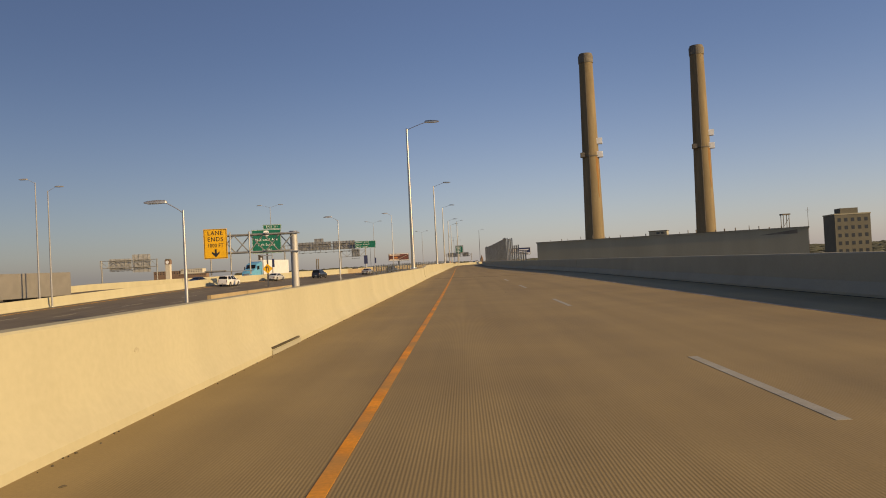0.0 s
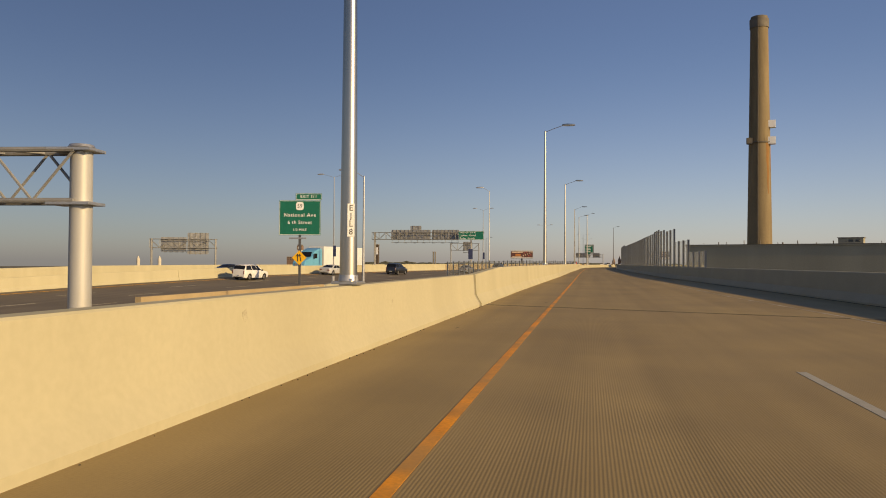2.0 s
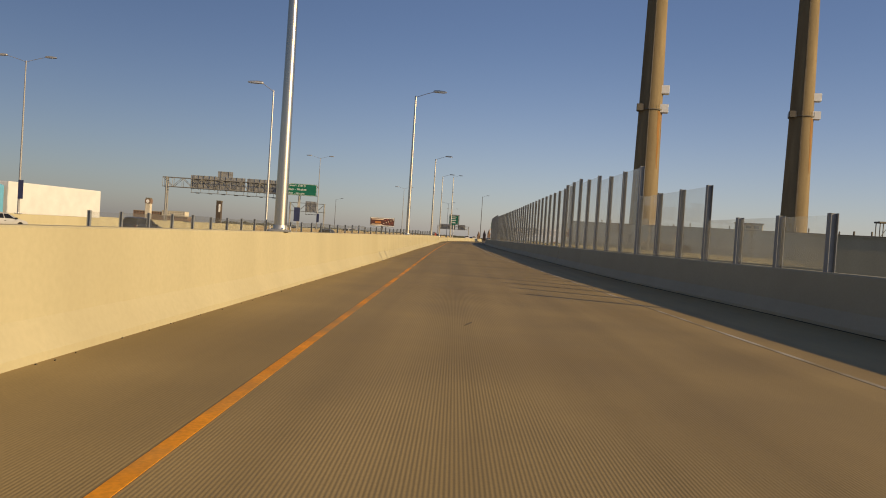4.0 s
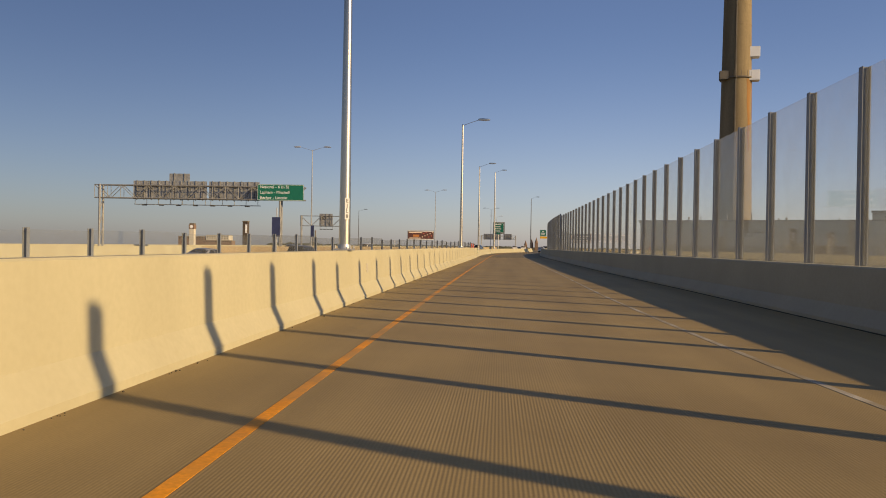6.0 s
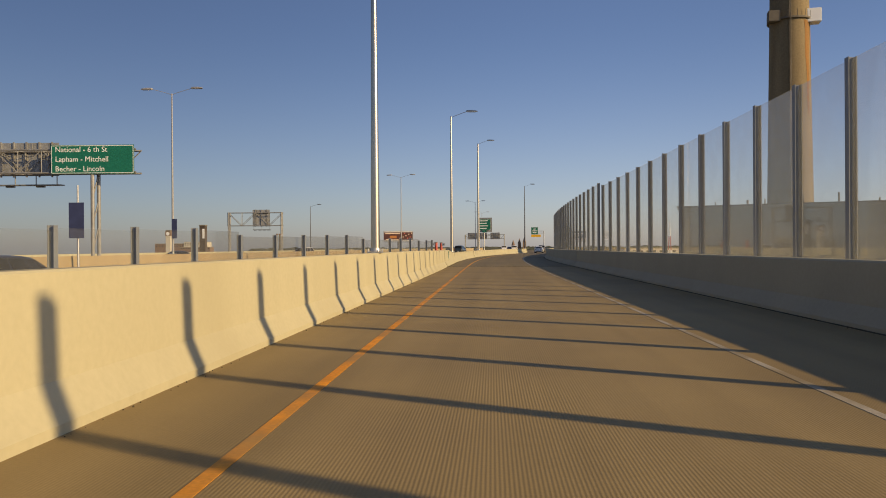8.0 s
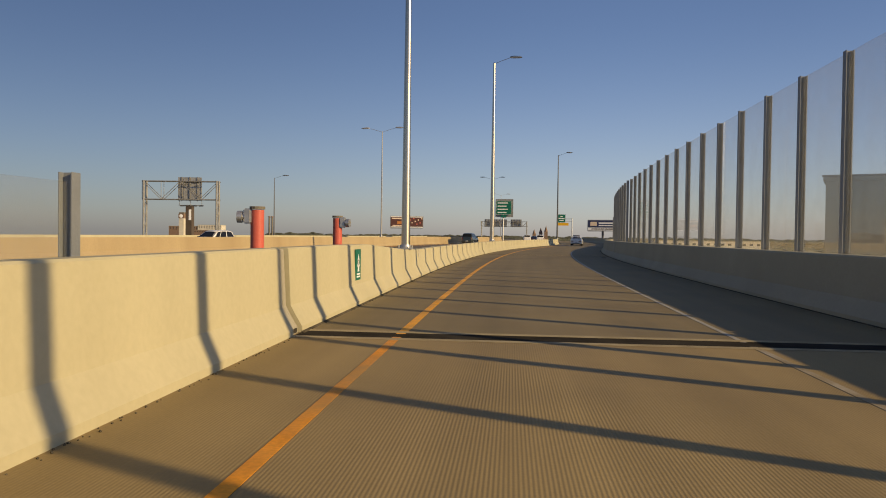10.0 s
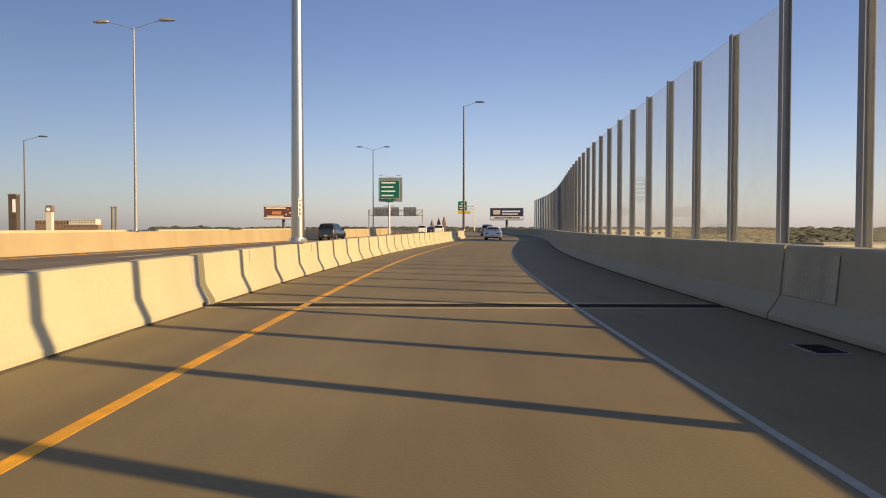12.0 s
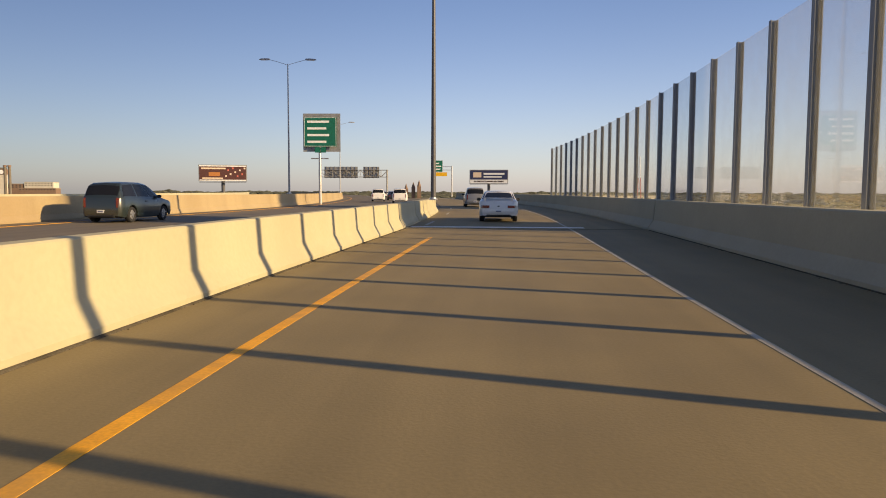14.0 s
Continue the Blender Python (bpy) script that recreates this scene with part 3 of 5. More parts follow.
for a, b in zip(CUTS, CUTS[1:]):
    tagged(part("median_barrier", sweep(med_prof, a, b - 0.05, MEDIAN, MED_Z, 5), CONC_MED if a > 150 else CONC_BAR), "long concrete median barrier", "concrete barrier", kind="structure")
    tagged(part("far_parapet", sweep([(0, -0.9), (0, 1.0), (-0.4, 1.0), (-0.4, -0.9)], a, b - 0.05, lambda s: MEDIAN(s) - 24, MED_Z, 5), CONC_BAR), "pale concrete parapet of the opposite carriageway", "parapet wall", kind="structure")
    if b <= 205:
        tagged(part("mainline_barrier", sweep([(0, -0.9), (0.0, 0.95), (-0.3, 0.95), (-0.35, 0.3), (-0.45, 0.08), (-0.45, -0.9)], a, b - 0.05, MAIN_RIGHT, MAIN_Z, 4), CONC_BAR), "pale concrete edge barrier of the mainline", "concrete barrier", kind="structure")
tagged(part("mainline_barrier", sweep([(0, -0.9), (0.0, 0.95), (-0.3, 0.95), (-0.35, 0.3), (-0.45, 0.08), (-0.45, -0.9)], 190, 203, MAIN_RIGHT, MAIN_Z, 3), CONC_BAR), "pale concrete edge barrier of the mainline", "concrete barrier", kind="structure")
MAIN_EDGE = lambda s: MAIN_RIGHT(s) if s < 205 else LEFT_BASE(s) - 0.47 if s < 331 else -1.9


def main_height(s, off):
    """Height of the banked mainline at an offset."""
    k = (off - MEDIAN(s)) / (MAIN_EDGE(s) - MEDIAN(s))
    return MED_Z(s) + (MAIN_Z(s) - MED_Z(s)) * min(1.0, max(0.0, k))


for f, col, nm in ((lambda s: MEDIAN(s) + 1.6, YELLOW, "yellow_edge_line"), (lambda s: MAIN_RIGHT(s) - 2.2 if s < 205 else -3.6, WHITE, "white_edge_line")):
    tagged(part(nm, sweep([(-0.07, 0.001), (-0.07, 0.009), (0.07, 0.009), (0.07, 0.001)], -60, 500, f, lambda s, f=f: main_height(s, f(s)), 6), col), "painted edge line on the mainline", "road marking", kind="structure")

for k in (1, 2, 3):
    line = lambda s, k=k: MEDIAN(s) + 1.6 + 3.66 * k
    for n in range(20):
        a = 62 + 12.2 * n + 3 * k
        if line(a) < MAIN_EDGE(a) - 3:
            tagged(part("lane_dash", sweep([(-0.06, 0.001), (-0.06, 0.009), (0.06, 0.009), (0.06, 0.001)], a, a + 3.7, line, lambda s, line=line: main_height(s, line(s)), 3.7), WHITE), "short white dashed lane marking on the mainline", "road marking", "mainline lane dashes", "structure")

# ---------- piers under the decks ----------
for s in range(-40, 430, 42):
    for o, w in ((3.0, 6.0), (-26 if s < 150 else -12, 10.0)):
        p = at(s, o)
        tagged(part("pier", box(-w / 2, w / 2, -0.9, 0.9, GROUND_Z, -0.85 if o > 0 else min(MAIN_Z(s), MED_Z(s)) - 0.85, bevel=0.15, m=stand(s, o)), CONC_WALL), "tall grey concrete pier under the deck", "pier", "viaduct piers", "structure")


# ---------- noise barrier of glass panes on the right parapet ----------
POST_STEP = 2.489


def ibeam(h, k=1.0):
    """A rolled H post, one closed section carried upward."""
    half = [(-0.10, -0.095), (0.10, -0.095), (0.10, -0.08), (0.006, -0.08), (0.006, 0.08), (0.10, 0.08), (0.10, 0.095), (-0.10, 0.095), (-0.10, 0.08), (-0.006, 0.08), (-0.006, -0.08), (-0.10, -0.08)]
    bm = bmesh.new()
    f = bm.faces.new([bm.verts.new((y * k, x * k, 0)) for x, y in half])
    ex = bmesh.ops.extrude_face_region(bm, geom=[f])
    bmesh.ops.translate(bm, vec=(0, 0, h), verts=[g for g in ex["geom"] if isinstance(g, bmesh.types.BMVert)])
    return bm


def glass_fence(name, runs, offset, base, label, k_post=0.85):
    """runs: start, number of bays, post height. Panes and posts share their meshes."""
    thing = root(name, label, "noise barrier")
    cache = {}
    for s0, bays, h, spacing in runs:
        key = round(h, 2)
        if key not in cache:
            cache[key] = [None, None]
        for k in range(bays + 1):
            s = s0 + k * spacing
            if k == bays and any(abs(r[0] - s) < 0.05 for r in runs):
                continue
            m = stand(s, offset(s), base(s))
            if cache[key][0]:
                q = new("post", cache[key][0].data)
            else:
                q = cache[key][0] = part("post", ibeam(h, k_post), POST)
            q.parent = thing
            q.matrix_basis = m
            if k < bays:
                a, b = at(s, offset(s)), at(s + spacing, offset(s + spacing))
                if cache[key][1]:
                    r = new("glass_pane", cache[key][1].data)
                else:
                    r = cache[key][1] = part("glass_pane", box(-0.008, 0.008, 0.03, spacing - 0.03, 0.06 if base(s) != 0.0 else 0.95, h - 0.04), GLASS)
                r.parent = thing
                r.visible_shadow = False
                r["label"] = "clear dusty acoustic glass pane"
                r.matrix_basis = pose(a.x, a.y, base(s), 0, 0, math.degrees(math.atan2(-(b.x - a.x), b.y - a.y)))
    return thing


FENCE_OFF = curve([(60, 10.95), (96, 9.42), (110, 8.64), (120, 8.45), (127.2, 8.5), (128.3, 8.98), (165, 8.853), (205, 8.36), (250, 8.4), (310, 8.44), (430, 8.5)])
FULL = "tall transparent glass noise barrier with grey posts behind the parapet"
glass_fence("noise_barrier", [(96.1, 3, 1.24, 2.17), (102.62, 3, 2.25, 2.17), (109.25, 3, 3.42, POST_STEP), (116.717, 2, 3.65, POST_STEP), (121.695, 2, 3.88, POST_STEP)], FENCE_OFF, lambda s: 1.07, "stepped start of the tall glass noise barrier behind the parapet")
glass_fence("noise_barrier", [(128.4, 30, 5.03, POST_STEP)], FENCE_OFF, lambda s: 0.0, FULL)
glass_fence("noise_barrier", [(204.74, 18, 5.28, 2.492)], FENCE_OFF, lambda s: 0.0, FULL)
glass_fence("noise_barrier", [(252.28, 39, 5.38, 2.51)], FENCE_OFF, lambda s: 0.0, FULL)
TOP_LOW = curve([(105, 1.45), (150, 1.72), (203, 1.82)])
runs = []
for k in range(9):
    s = 107.6 + 11.5 * k
    runs.append((s, 5 if k < 8 else 2, TOP_LOW(s + 6) - MAIN_Z(s + 6) - 0.95, 2.3))
glass_fence("low_glass_barrier", runs, lambda s: MAIN_RIGHT(s) + 0.15, lambda s: MAIN_Z(s) + 0.95, "low glass screen with grey posts on the mainline barrier", 0.6)


# ---------- lamp posts ----------
def lamp_head(parent, x, y, z, side, mt):
    """A long flat head, deeper at the arm's end, with a lens let in below."""
    bm = bmesh.new()
    rows = []
    for t, w, up, dn in ((-0.5, 0.05, 0.03, 0.03), (-0.44, 0.11, 0.085, 0.05), (-0.1, 0.165, 0.10, 0.06), (0.32, 0.155, 0.065, 0.05), (0.47, 0.12, 0.03, 0.035), (0.5, 0.07, 0.0, 0.02)):
        rows.append([bm.verts.new((x + side * t, y + a * w, z + b)) for a, b in ((-1, -dn), (1, -dn), (1, up * 0.3), (0.6, up), (-0.6, up), (-1, up * 0.3))])
    for u, v in zip(rows, rows[1:]):
        for k in range(6):
            bm.faces.new((u[k], u[(k + 1) % 6], v[(k + 1) % 6], v[k]))
    bm.faces.new(rows[0])
    bm.faces.new(rows[-1])
    h = smooth(part("lamp_head", bm, mt, parent), 35)
    part("lens", box(x + side * 0.1 - 0.24, x + side * 0.1 + 0.24, y - 0.11, y + 0.11, z - 0.075, z - 0.045, bevel=0.012), LAMPGLASS, h)


def lamp_post(h, sides, mt, r=0.14, arm=1.35, label="", plate=""):
    ob = root("lamp_post", label, "street lamp")
    bm = tube((0, 0, 0.04), (0, 0, h), r, r * 0.48, 20)
    smooth(part("shaft", bm, mt, ob))
    part("base_plate", box(-0.21, 0.21, -0.21, 0.21, 0, 0.04, bevel=0.01), GALV, ob)
    for a in range(4):
        x, y = 0.18 * (1 if a % 2 else -1), 0.18 * (1 if a > 1 else -1)
        part("anchor_bolt", tube((x, y, 0.045), (x, y, 0.12), 0.022, seg=8), GALV, ob)
    smooth(part("base_collar", tube((0, 0, 0.05), (0, 0, 0.14), r * 1.14, r * 1.06, 20), GALV, ob))
    part("cap", tube((0, 0, h), (0, 0, h + 0.06), r * 0.5, r * 0.3, 14), mt, ob)
    for side in sides:
        pts = [(side * (0.02 + arm * k / 6), 0, h - 0.06 + 0.5 * (k / 6) ** 0.85) for k in range(7)]
        smooth(part("arm", bent(pts, 0.02, 8), mt, ob))
        lamp_head(ob, side * (arm + 0.42), 0, h + 0.45, side, mt)
    if plate:
        q = radians(32)
        sg = part("number_plate", box(-0.055, 0.055, -r - 0.004, -r + 0.004, 0.72, 1.22, m=pose(0, 0, 0, 0, 0, 32)), LAMPGLASS, ob, "pale strip with black letters")
        for i, ch in enumerate(plate):
            letter(ch, 0.125, SIGN_BLACK, sg, ((r + 0.006) * math.sin(q), -(r + 0.006) * math.cos(q), 1.15 - i * 0.12), 32)
    return ob


def letter(text, size, material, parent, where, turn=0.0, align="CENTER", wide=1.0, gap=1.0):
    cu = bpy.data.curves.new("legend", "FONT")
    cu.body, cu.size, cu.align_x, cu.align_y, cu.extrude = text, size, align, "CENTER", 0.002
    cu.resolution_u = 3
    cu.space_character = gap
    tmp = bpy.data.objects.new("legend", cu)
    scene.collection.objects.link(tmp)
    me = bpy.data.meshes.new_from_object(tmp)
    bpy.data.objects.remove(tmp)
    bpy.data.curves.remove(cu)
    me.transform(pose(*where, 90, 0, turn) @ Matrix.Diagonal((wide, 1, 1, 1)))
    # one object for each word: letters that stand closer than a word space stay together
    src = bmesh.new()
    src.from_mesh(me)
    todo, pieces = set(src.verts), []
    while todo:
        stack, isle = [todo.pop()], set()
        while stack:
            v = stack.pop()
            isle.add(v)
            for e in v.link_edges:
                w = e.other_vert(v)
                if w in todo:
                    todo.discard(w)
                    stack.append(w)
        xs = [v.co.x for v in isle]
        pieces.append((min(xs), max(xs), isle))
    pieces.sort(key=lambda q: q[0])
    words, reach = [], None
    for x0, x1, isle in pieces:
        if reach is None or x0 - reach > 0.2 * size * wide:
            words.append(set())
            reach = x1
        words[-1] |= isle
        reach = max(reach, x1)
    for word in words:
        bm = bmesh.new()
        twin = {v: bm.verts.new(v.co) for v in word}
        for f in src.faces:
            if f.verts[0] in word:
                bm.faces.new([twin[v] for v in f.verts])
        part("legend", bm, material, parent)
    src.free()
    bpy.data.meshes.remove(me)


TXT_A = "tall tapered aluminium lamp post on the ramp barrier"
for s, h, sides, plate in ((50.8, 9.7, (1,), "EJL8"), (96.6, 10.2, (1,), ""), (135.1, 10.2, (1,), "EJL8"), (179.3, 10.2, (1,), ""), (220.6, 11.5, (1,), "")):
    z = 1.0 if s < 62 else 1.19 if s < 206 else 0.9
    lamp_post(h, sides, ALUM, 0.135, label=TXT_A + (" with two arms" if len(sides) > 1 else ""), plate=plate).matrix_world = stand(s, LEFT_BASE(s) - 0.33, z)
lamp_post(14.6, (1,), ALUM, 0.185, label=TXT_A, plate="HVE8").matrix_world = stand(259.3, LEFT_BASE(259) - 0.3, 0.9)
lamp_post(13.6, (1,), DARKPOLE, 0.14, label="dark bronze lamp post at the end of the ramp barrier").matrix_world = stand(320.0, -1.45, 0.9)
for x, y, z, h in ((-11.5, 32.4, -1.6, 5.8), (-13.7, 85.9, -1.2, 8.1), (-11.5, 128.5, -0.7, 10.7)):
    lamp_post(h, (-1,), GALV, 0.095, 0.75, label="slim steel lamp post on the mainline barrier").matrix_world = pose(x, y, z, 0, 0, 8)
for off, sd in ((-46.6, -1), (-45.2, 1)):
    lamp_post(13.0, (sd,), DULLPOLE, 0.11, 0.9, label="slim lamp post, one of a pair on the median barrier").matrix_world = stand(81.2, off + 0.3, MED_Z(81.2) + (1.0 if off < -46 else 0.0))
for s, h in ((143, 13.0), (217.1, 13.2), (282.8, 12.5), (350.8, 11.9), (415, 12.0)):
    lp = lamp_post(h, (-1, 1), DULLPOLE, 0.1, 1.7, label="slim double-armed lamp post on the median barrier" + (" with a blue banner" if s < 250 else ""))
    if s < 250:
        part("banner", box(-0.03, 0.42, -0.16, -0.13, 1.3, 2.9, bevel=0.01), AD_BLUE, lp, "blue banner")
    lp.matrix_world = stand(s, MEDIAN(s) - 0.3, MED_Z(s) + 1.1)
lamp_post(10.7, (1,), DARKPOLE, 0.11, 1.6, label="slim steel lamp post beyond the far carriageway").matrix_world = pose(-40.1, 321.0, MAIN_Z(315), 0, 0, 0)

g = root("banner_post", "thin grey post with a tall dark blue banner", "banner", pose(-26.6, 205.0, MAIN_Z(205), 0, 0, 4))
smooth(part("post", tube((0, 0, 0), (0, 0, 5.6 - MAIN_Z(205)), 0.08, 0.06, 14), GALV, g))
part("banner", box(-0.55, 0.45, -0.12, -0.085, 2.1 - MAIN_Z(205), 4.45 - MAIN_Z(205), bevel=0.01), AD_BLUE, g, "dark blue banner")
for z in (2.15, 4.4):
    part("bracket", box(-0.5, 0.4, -0.085, 0.02, z - MAIN_Z(205) - 0.02, z - MAIN_Z(205) + 0.02), GALV, g)

# ---------- power-station chimneys ----------
def chimney(x, y, base_z, top, r0, r1, boxz):
    ob = root("chimney", "tall tapering ochre concrete power-station chimney with balconies", "chimney", pose(x, y, base_z), "power-station chimneys")
    h = top - base_z
    bm = bmesh.new()
    rings = []
    N = 40
    for k in range(25):
        t = k / 24
        r = r0 + (r1 - r0) * t ** 0.85
        rings.append([bm.verts.new((r * math.cos(2 * math.pi * j / N), r * math.sin(2 * math.pi * j / N), h * t)) for j in range(N)])
    for u, v in zip(rings, rings[1:]):
        for j in range(N):
            bm.faces.new((u[j], u[(j + 1) % N], v[(j + 1) % N], v[j]))
    bm.faces.new(rings[-1])
    smooth(part("shaft", bm, CHIM, ob), 60)
    smooth(part("cap_band", tube((0, 0, h - 3.2), (0, 0, h - 0.4), r1 + 0.25, r1 + 0.3, 40), CHIM_CAP, ob), 60)
    smooth(part("rim", tube((0, 0, h - 0.4), (0, 0, h + 0.5), r1 + 0.05, r1 - 0.1, 40), CHIM_CAP, ob), 60)
    rb = r0 + (r1 - r0) * ((boxz - base_z) / h) ** 0.85
    zb = boxz - base_z
    for dz in (-5.3,):
        smooth(part("balcony", tube((0, 0, zb + dz - 0.6), (0, 0, zb + dz - 0.3), rb + 0.5, rb + 0.5, 32), CHIM_CAP, ob), 60)
        for k in range(16):
            a = 2 * math.pi * k / 16
            part("railing_post", tube(((rb + 0.45) * math.cos(a), (rb + 0.45) * math.sin(a), zb + dz - 0.3), ((rb + 0.45) * math.cos(a), (rb + 0.45) * math.sin(a), zb + dz + 0.8), 0.05, seg=6), CHIM_CAP, ob)
    for ang, dz in ((-0.25, -5.3), (-0.15, 0.0), (math.pi + 0.3, -5.3)):
        w = 1.15 if ang < 0 else 0.95
        m = pose(math.cos(ang) * (rb + 0.35), math.sin(ang) * (rb + 0.35) - 0.7, zb + dz, 0, 0, -12)
        part("equipment_box", box(-w, w, -w, w, -w, w, bevel=0.08, m=m), SIGN_WHITE if w > 1 else CHIM_CAP, ob, "white equipment cabinet" if w > 1 else "dark equipment cabinet")
    for k in range(40):
        z = zb + 6 + k * (h - zb - 12) / 40
        rr = r0 + (r1 - r0) * (z / h) ** 0.85
        if k % 8 == 0:
            smooth(part("hoop", tube((0, 0, z), (0, 0, z + 0.25), rr + 0.03, rr + 0.02, 40), CHIM, ob), 60)
    # rust washed down below the cabinets
    for a0, a1, length in ((-1.15, -0.75, 16.0), (-0.62, -0.35, 9.0)):
        bm = bmesh.new()
        prev = None
        for k in range(9):
            z = zb - 6.2 - length * k / 8
            rr = r0 + (r1 - r0) * (z / h) ** 0.85 + 0.035
            taper = 0.5 * (a1 - a0) * (1 - 0.75 * k / 8)
            mid = (a0 + a1) / 2 + 0.03 * math.sin(k * 1.7)
            row = [bm.verts.new((rr * math.cos(mid + taper * q), rr * math.sin(mid + taper * q), z)) for q in (-1, -0.4, 0.3, 1)]
            if prev:
                for u in range(3):
                    bm.faces.new((row[u], row[u + 1], prev[u + 1], prev[u]))
            prev = row
        part("rust_streak", bm, RUST, ob, "rust-brown streak")
    bm = bmesh.new()
    for sgn in (-0.25, 0.25):
        bent([((r0 + (r1 - r0) * (t / 10) ** 0.85 + 0.3) * math.cos(-1.9), (r0 + (r1 - r0) * (t / 10) ** 0.85 + 0.3) * math.sin(-1.9) + sgn, h * t / 10) for t in range(11)], 0.06, 6, bm)
    part("ladder", bm, CHIM_CAP, ob)
    return ob


chimney(52.4, 290.0, GROUND_Z, 80.0, 4.5, 2.6, 45.8)
chimney(99.0, 300.0, GROUND_Z, 83.5, 4.6, 2.65, 48.3)


# ---------- vehicles ----------
def paint(name, col, rough=0.3):
    m = mat(name, col, rough=rough, vary=0.04, scale=2, bump=0.0, fine=30, spec=0.5)
    m.node_tree.nodes["Principled BSDF"].inputs["Coat Weight"].default_value = 0.6
    return m


TYRE = mat("tyre_rubber", (0.025, 0.025, 0.025), rough=0.85, vary=0.2, scale=8, bump=0.0)
RIM = mat("alloy_rim", (0.45, 0.45, 0.45), rough=0.35, metal=0.8, vary=0.05, bump=0.0)
CAR_GLASS = plain("tinted_car_glass", (0.012, 0.013, 0.015), 0.12)
CAR_GLASS.node_tree.nodes["Principled BSDF"].inputs["Specular IOR Level"].default_value = 0.22
TAIL = plain("red_tail_lamp", (0.16, 0.012, 0.01), 0.2, coat=0.5)
HEADL = plain("clear_headlamp", (0.7, 0.7, 0.68), 0.1, coat=0.5)
TRIM = plain("black_trim", (0.02, 0.02, 0.02), 0.6)
PLATE = plain("plate_sheet", (0.6, 0.6, 0.58), 0.5)
PLATE_BAR = plain("plate_bar", (0.12, 0.13, 0.2), 0.5)


def shell(outline, w, pinch, bm=None, edge=0.07, soft=0.05):
    """An outline (y, z) given width, with rounded shoulders; pinch(y, z) narrows it."""
    bm = bm or bmesh.new()
    cy = sum(p[0] for p in outline) / len(outline)
    cz = sum(p[1] for p in outline) / len(outline)
    rows = []
    for x, ins in ((-1, soft), (-1 + edge / w * 1.2, soft * 0.3), (-1 + edge / w * 3, 0), (1 - edge / w * 3, 0), (1 - edge / w * 1.2, soft * 0.3), (1, soft)):
        ring = []
        for y, z in outline:
            dy, dz = y - cy, z - cz
            yy = y - ins * (1 if dy > 0 else -1) * min(1, abs(dy) / 0.6)
            zz = z - (ins if dz > 0.05 else 0)
            ring.append(bm.verts.new((x * w / 2 * pinch(y, z), yy, zz)))
        rows.append(ring)
    n = len(outline)
    for u, v in zip(rows, rows[1:]):
        for k in range(n):
            bm.faces.new((u[k], u[(k + 1) % n], v[(k + 1) % n], v[k]))
    bm.faces.new(rows[0][::-1])
    bm.faces.new(rows[-1])
    return bm


def quad(pts, thick=0.012):
    bm = bmesh.new()
    f = bm.faces.new([bm.verts.new(p) for p in pts])
    f.normal_update()
    nrm = f.normal.copy()
    ex = bmesh.ops.extrude_face_region(bm, geom=[f])
    bmesh.ops.translate(bm, vec=nrm * thick, verts=[g for g in ex["geom"] if isinstance(g, bmesh.types.BMVert)])
    return bm


def wheel(parent, x, y, r=0.32, w=0.21):
    side = 1 if x > 0 else -1
    bm = bmesh.new()
    prof = [(r * 0.62, -w / 2), (r * 0.92, -w / 2), (r, -w / 2 + 0.04), (r, w / 2 - 0.04), (r * 0.92, w / 2), (r * 0.62, w / 2)]
    N = 24
    rings = [[bm.verts.new((x + px, y + rr * math.cos(2 * math.pi * k / N), r + rr * math.sin(2 * math.pi * k / N))) for rr, px in prof] for k in range(N)]
    for k in range(N):
        u, v = rings[k], rings[(k + 1) % N]
        for j in range(len(prof)):
            bm.faces.new((u[j], u[(j + 1) % len(prof)], v[(j + 1) % len(prof)], v[j]))
    wh = smooth(part("wheel", bm, TYRE, parent), 50)
    bm = tube((x + side * (w / 2 - 0.05), y, r), (x + side * (w / 2 - 0.03), y, r), r * 0.62, seg=20)
    for k in range(5):
        a = 2 * math.pi * k / 5
        box(-0.02, 0.035, -0.03, 0.03, 0.03, r * 0.6, bm, 0.008, pose(x + side * (w / 2 - 0.03), y, r) @ Matrix.Rotation(a, 4, "X"))
    tube((x + side * (w / 2 - 0.06), y, r), (x + side * (w / 2 + 0.005), y, r), 0.06, seg=12, bm=bm)
    part("rim", bm, RIM, wh)


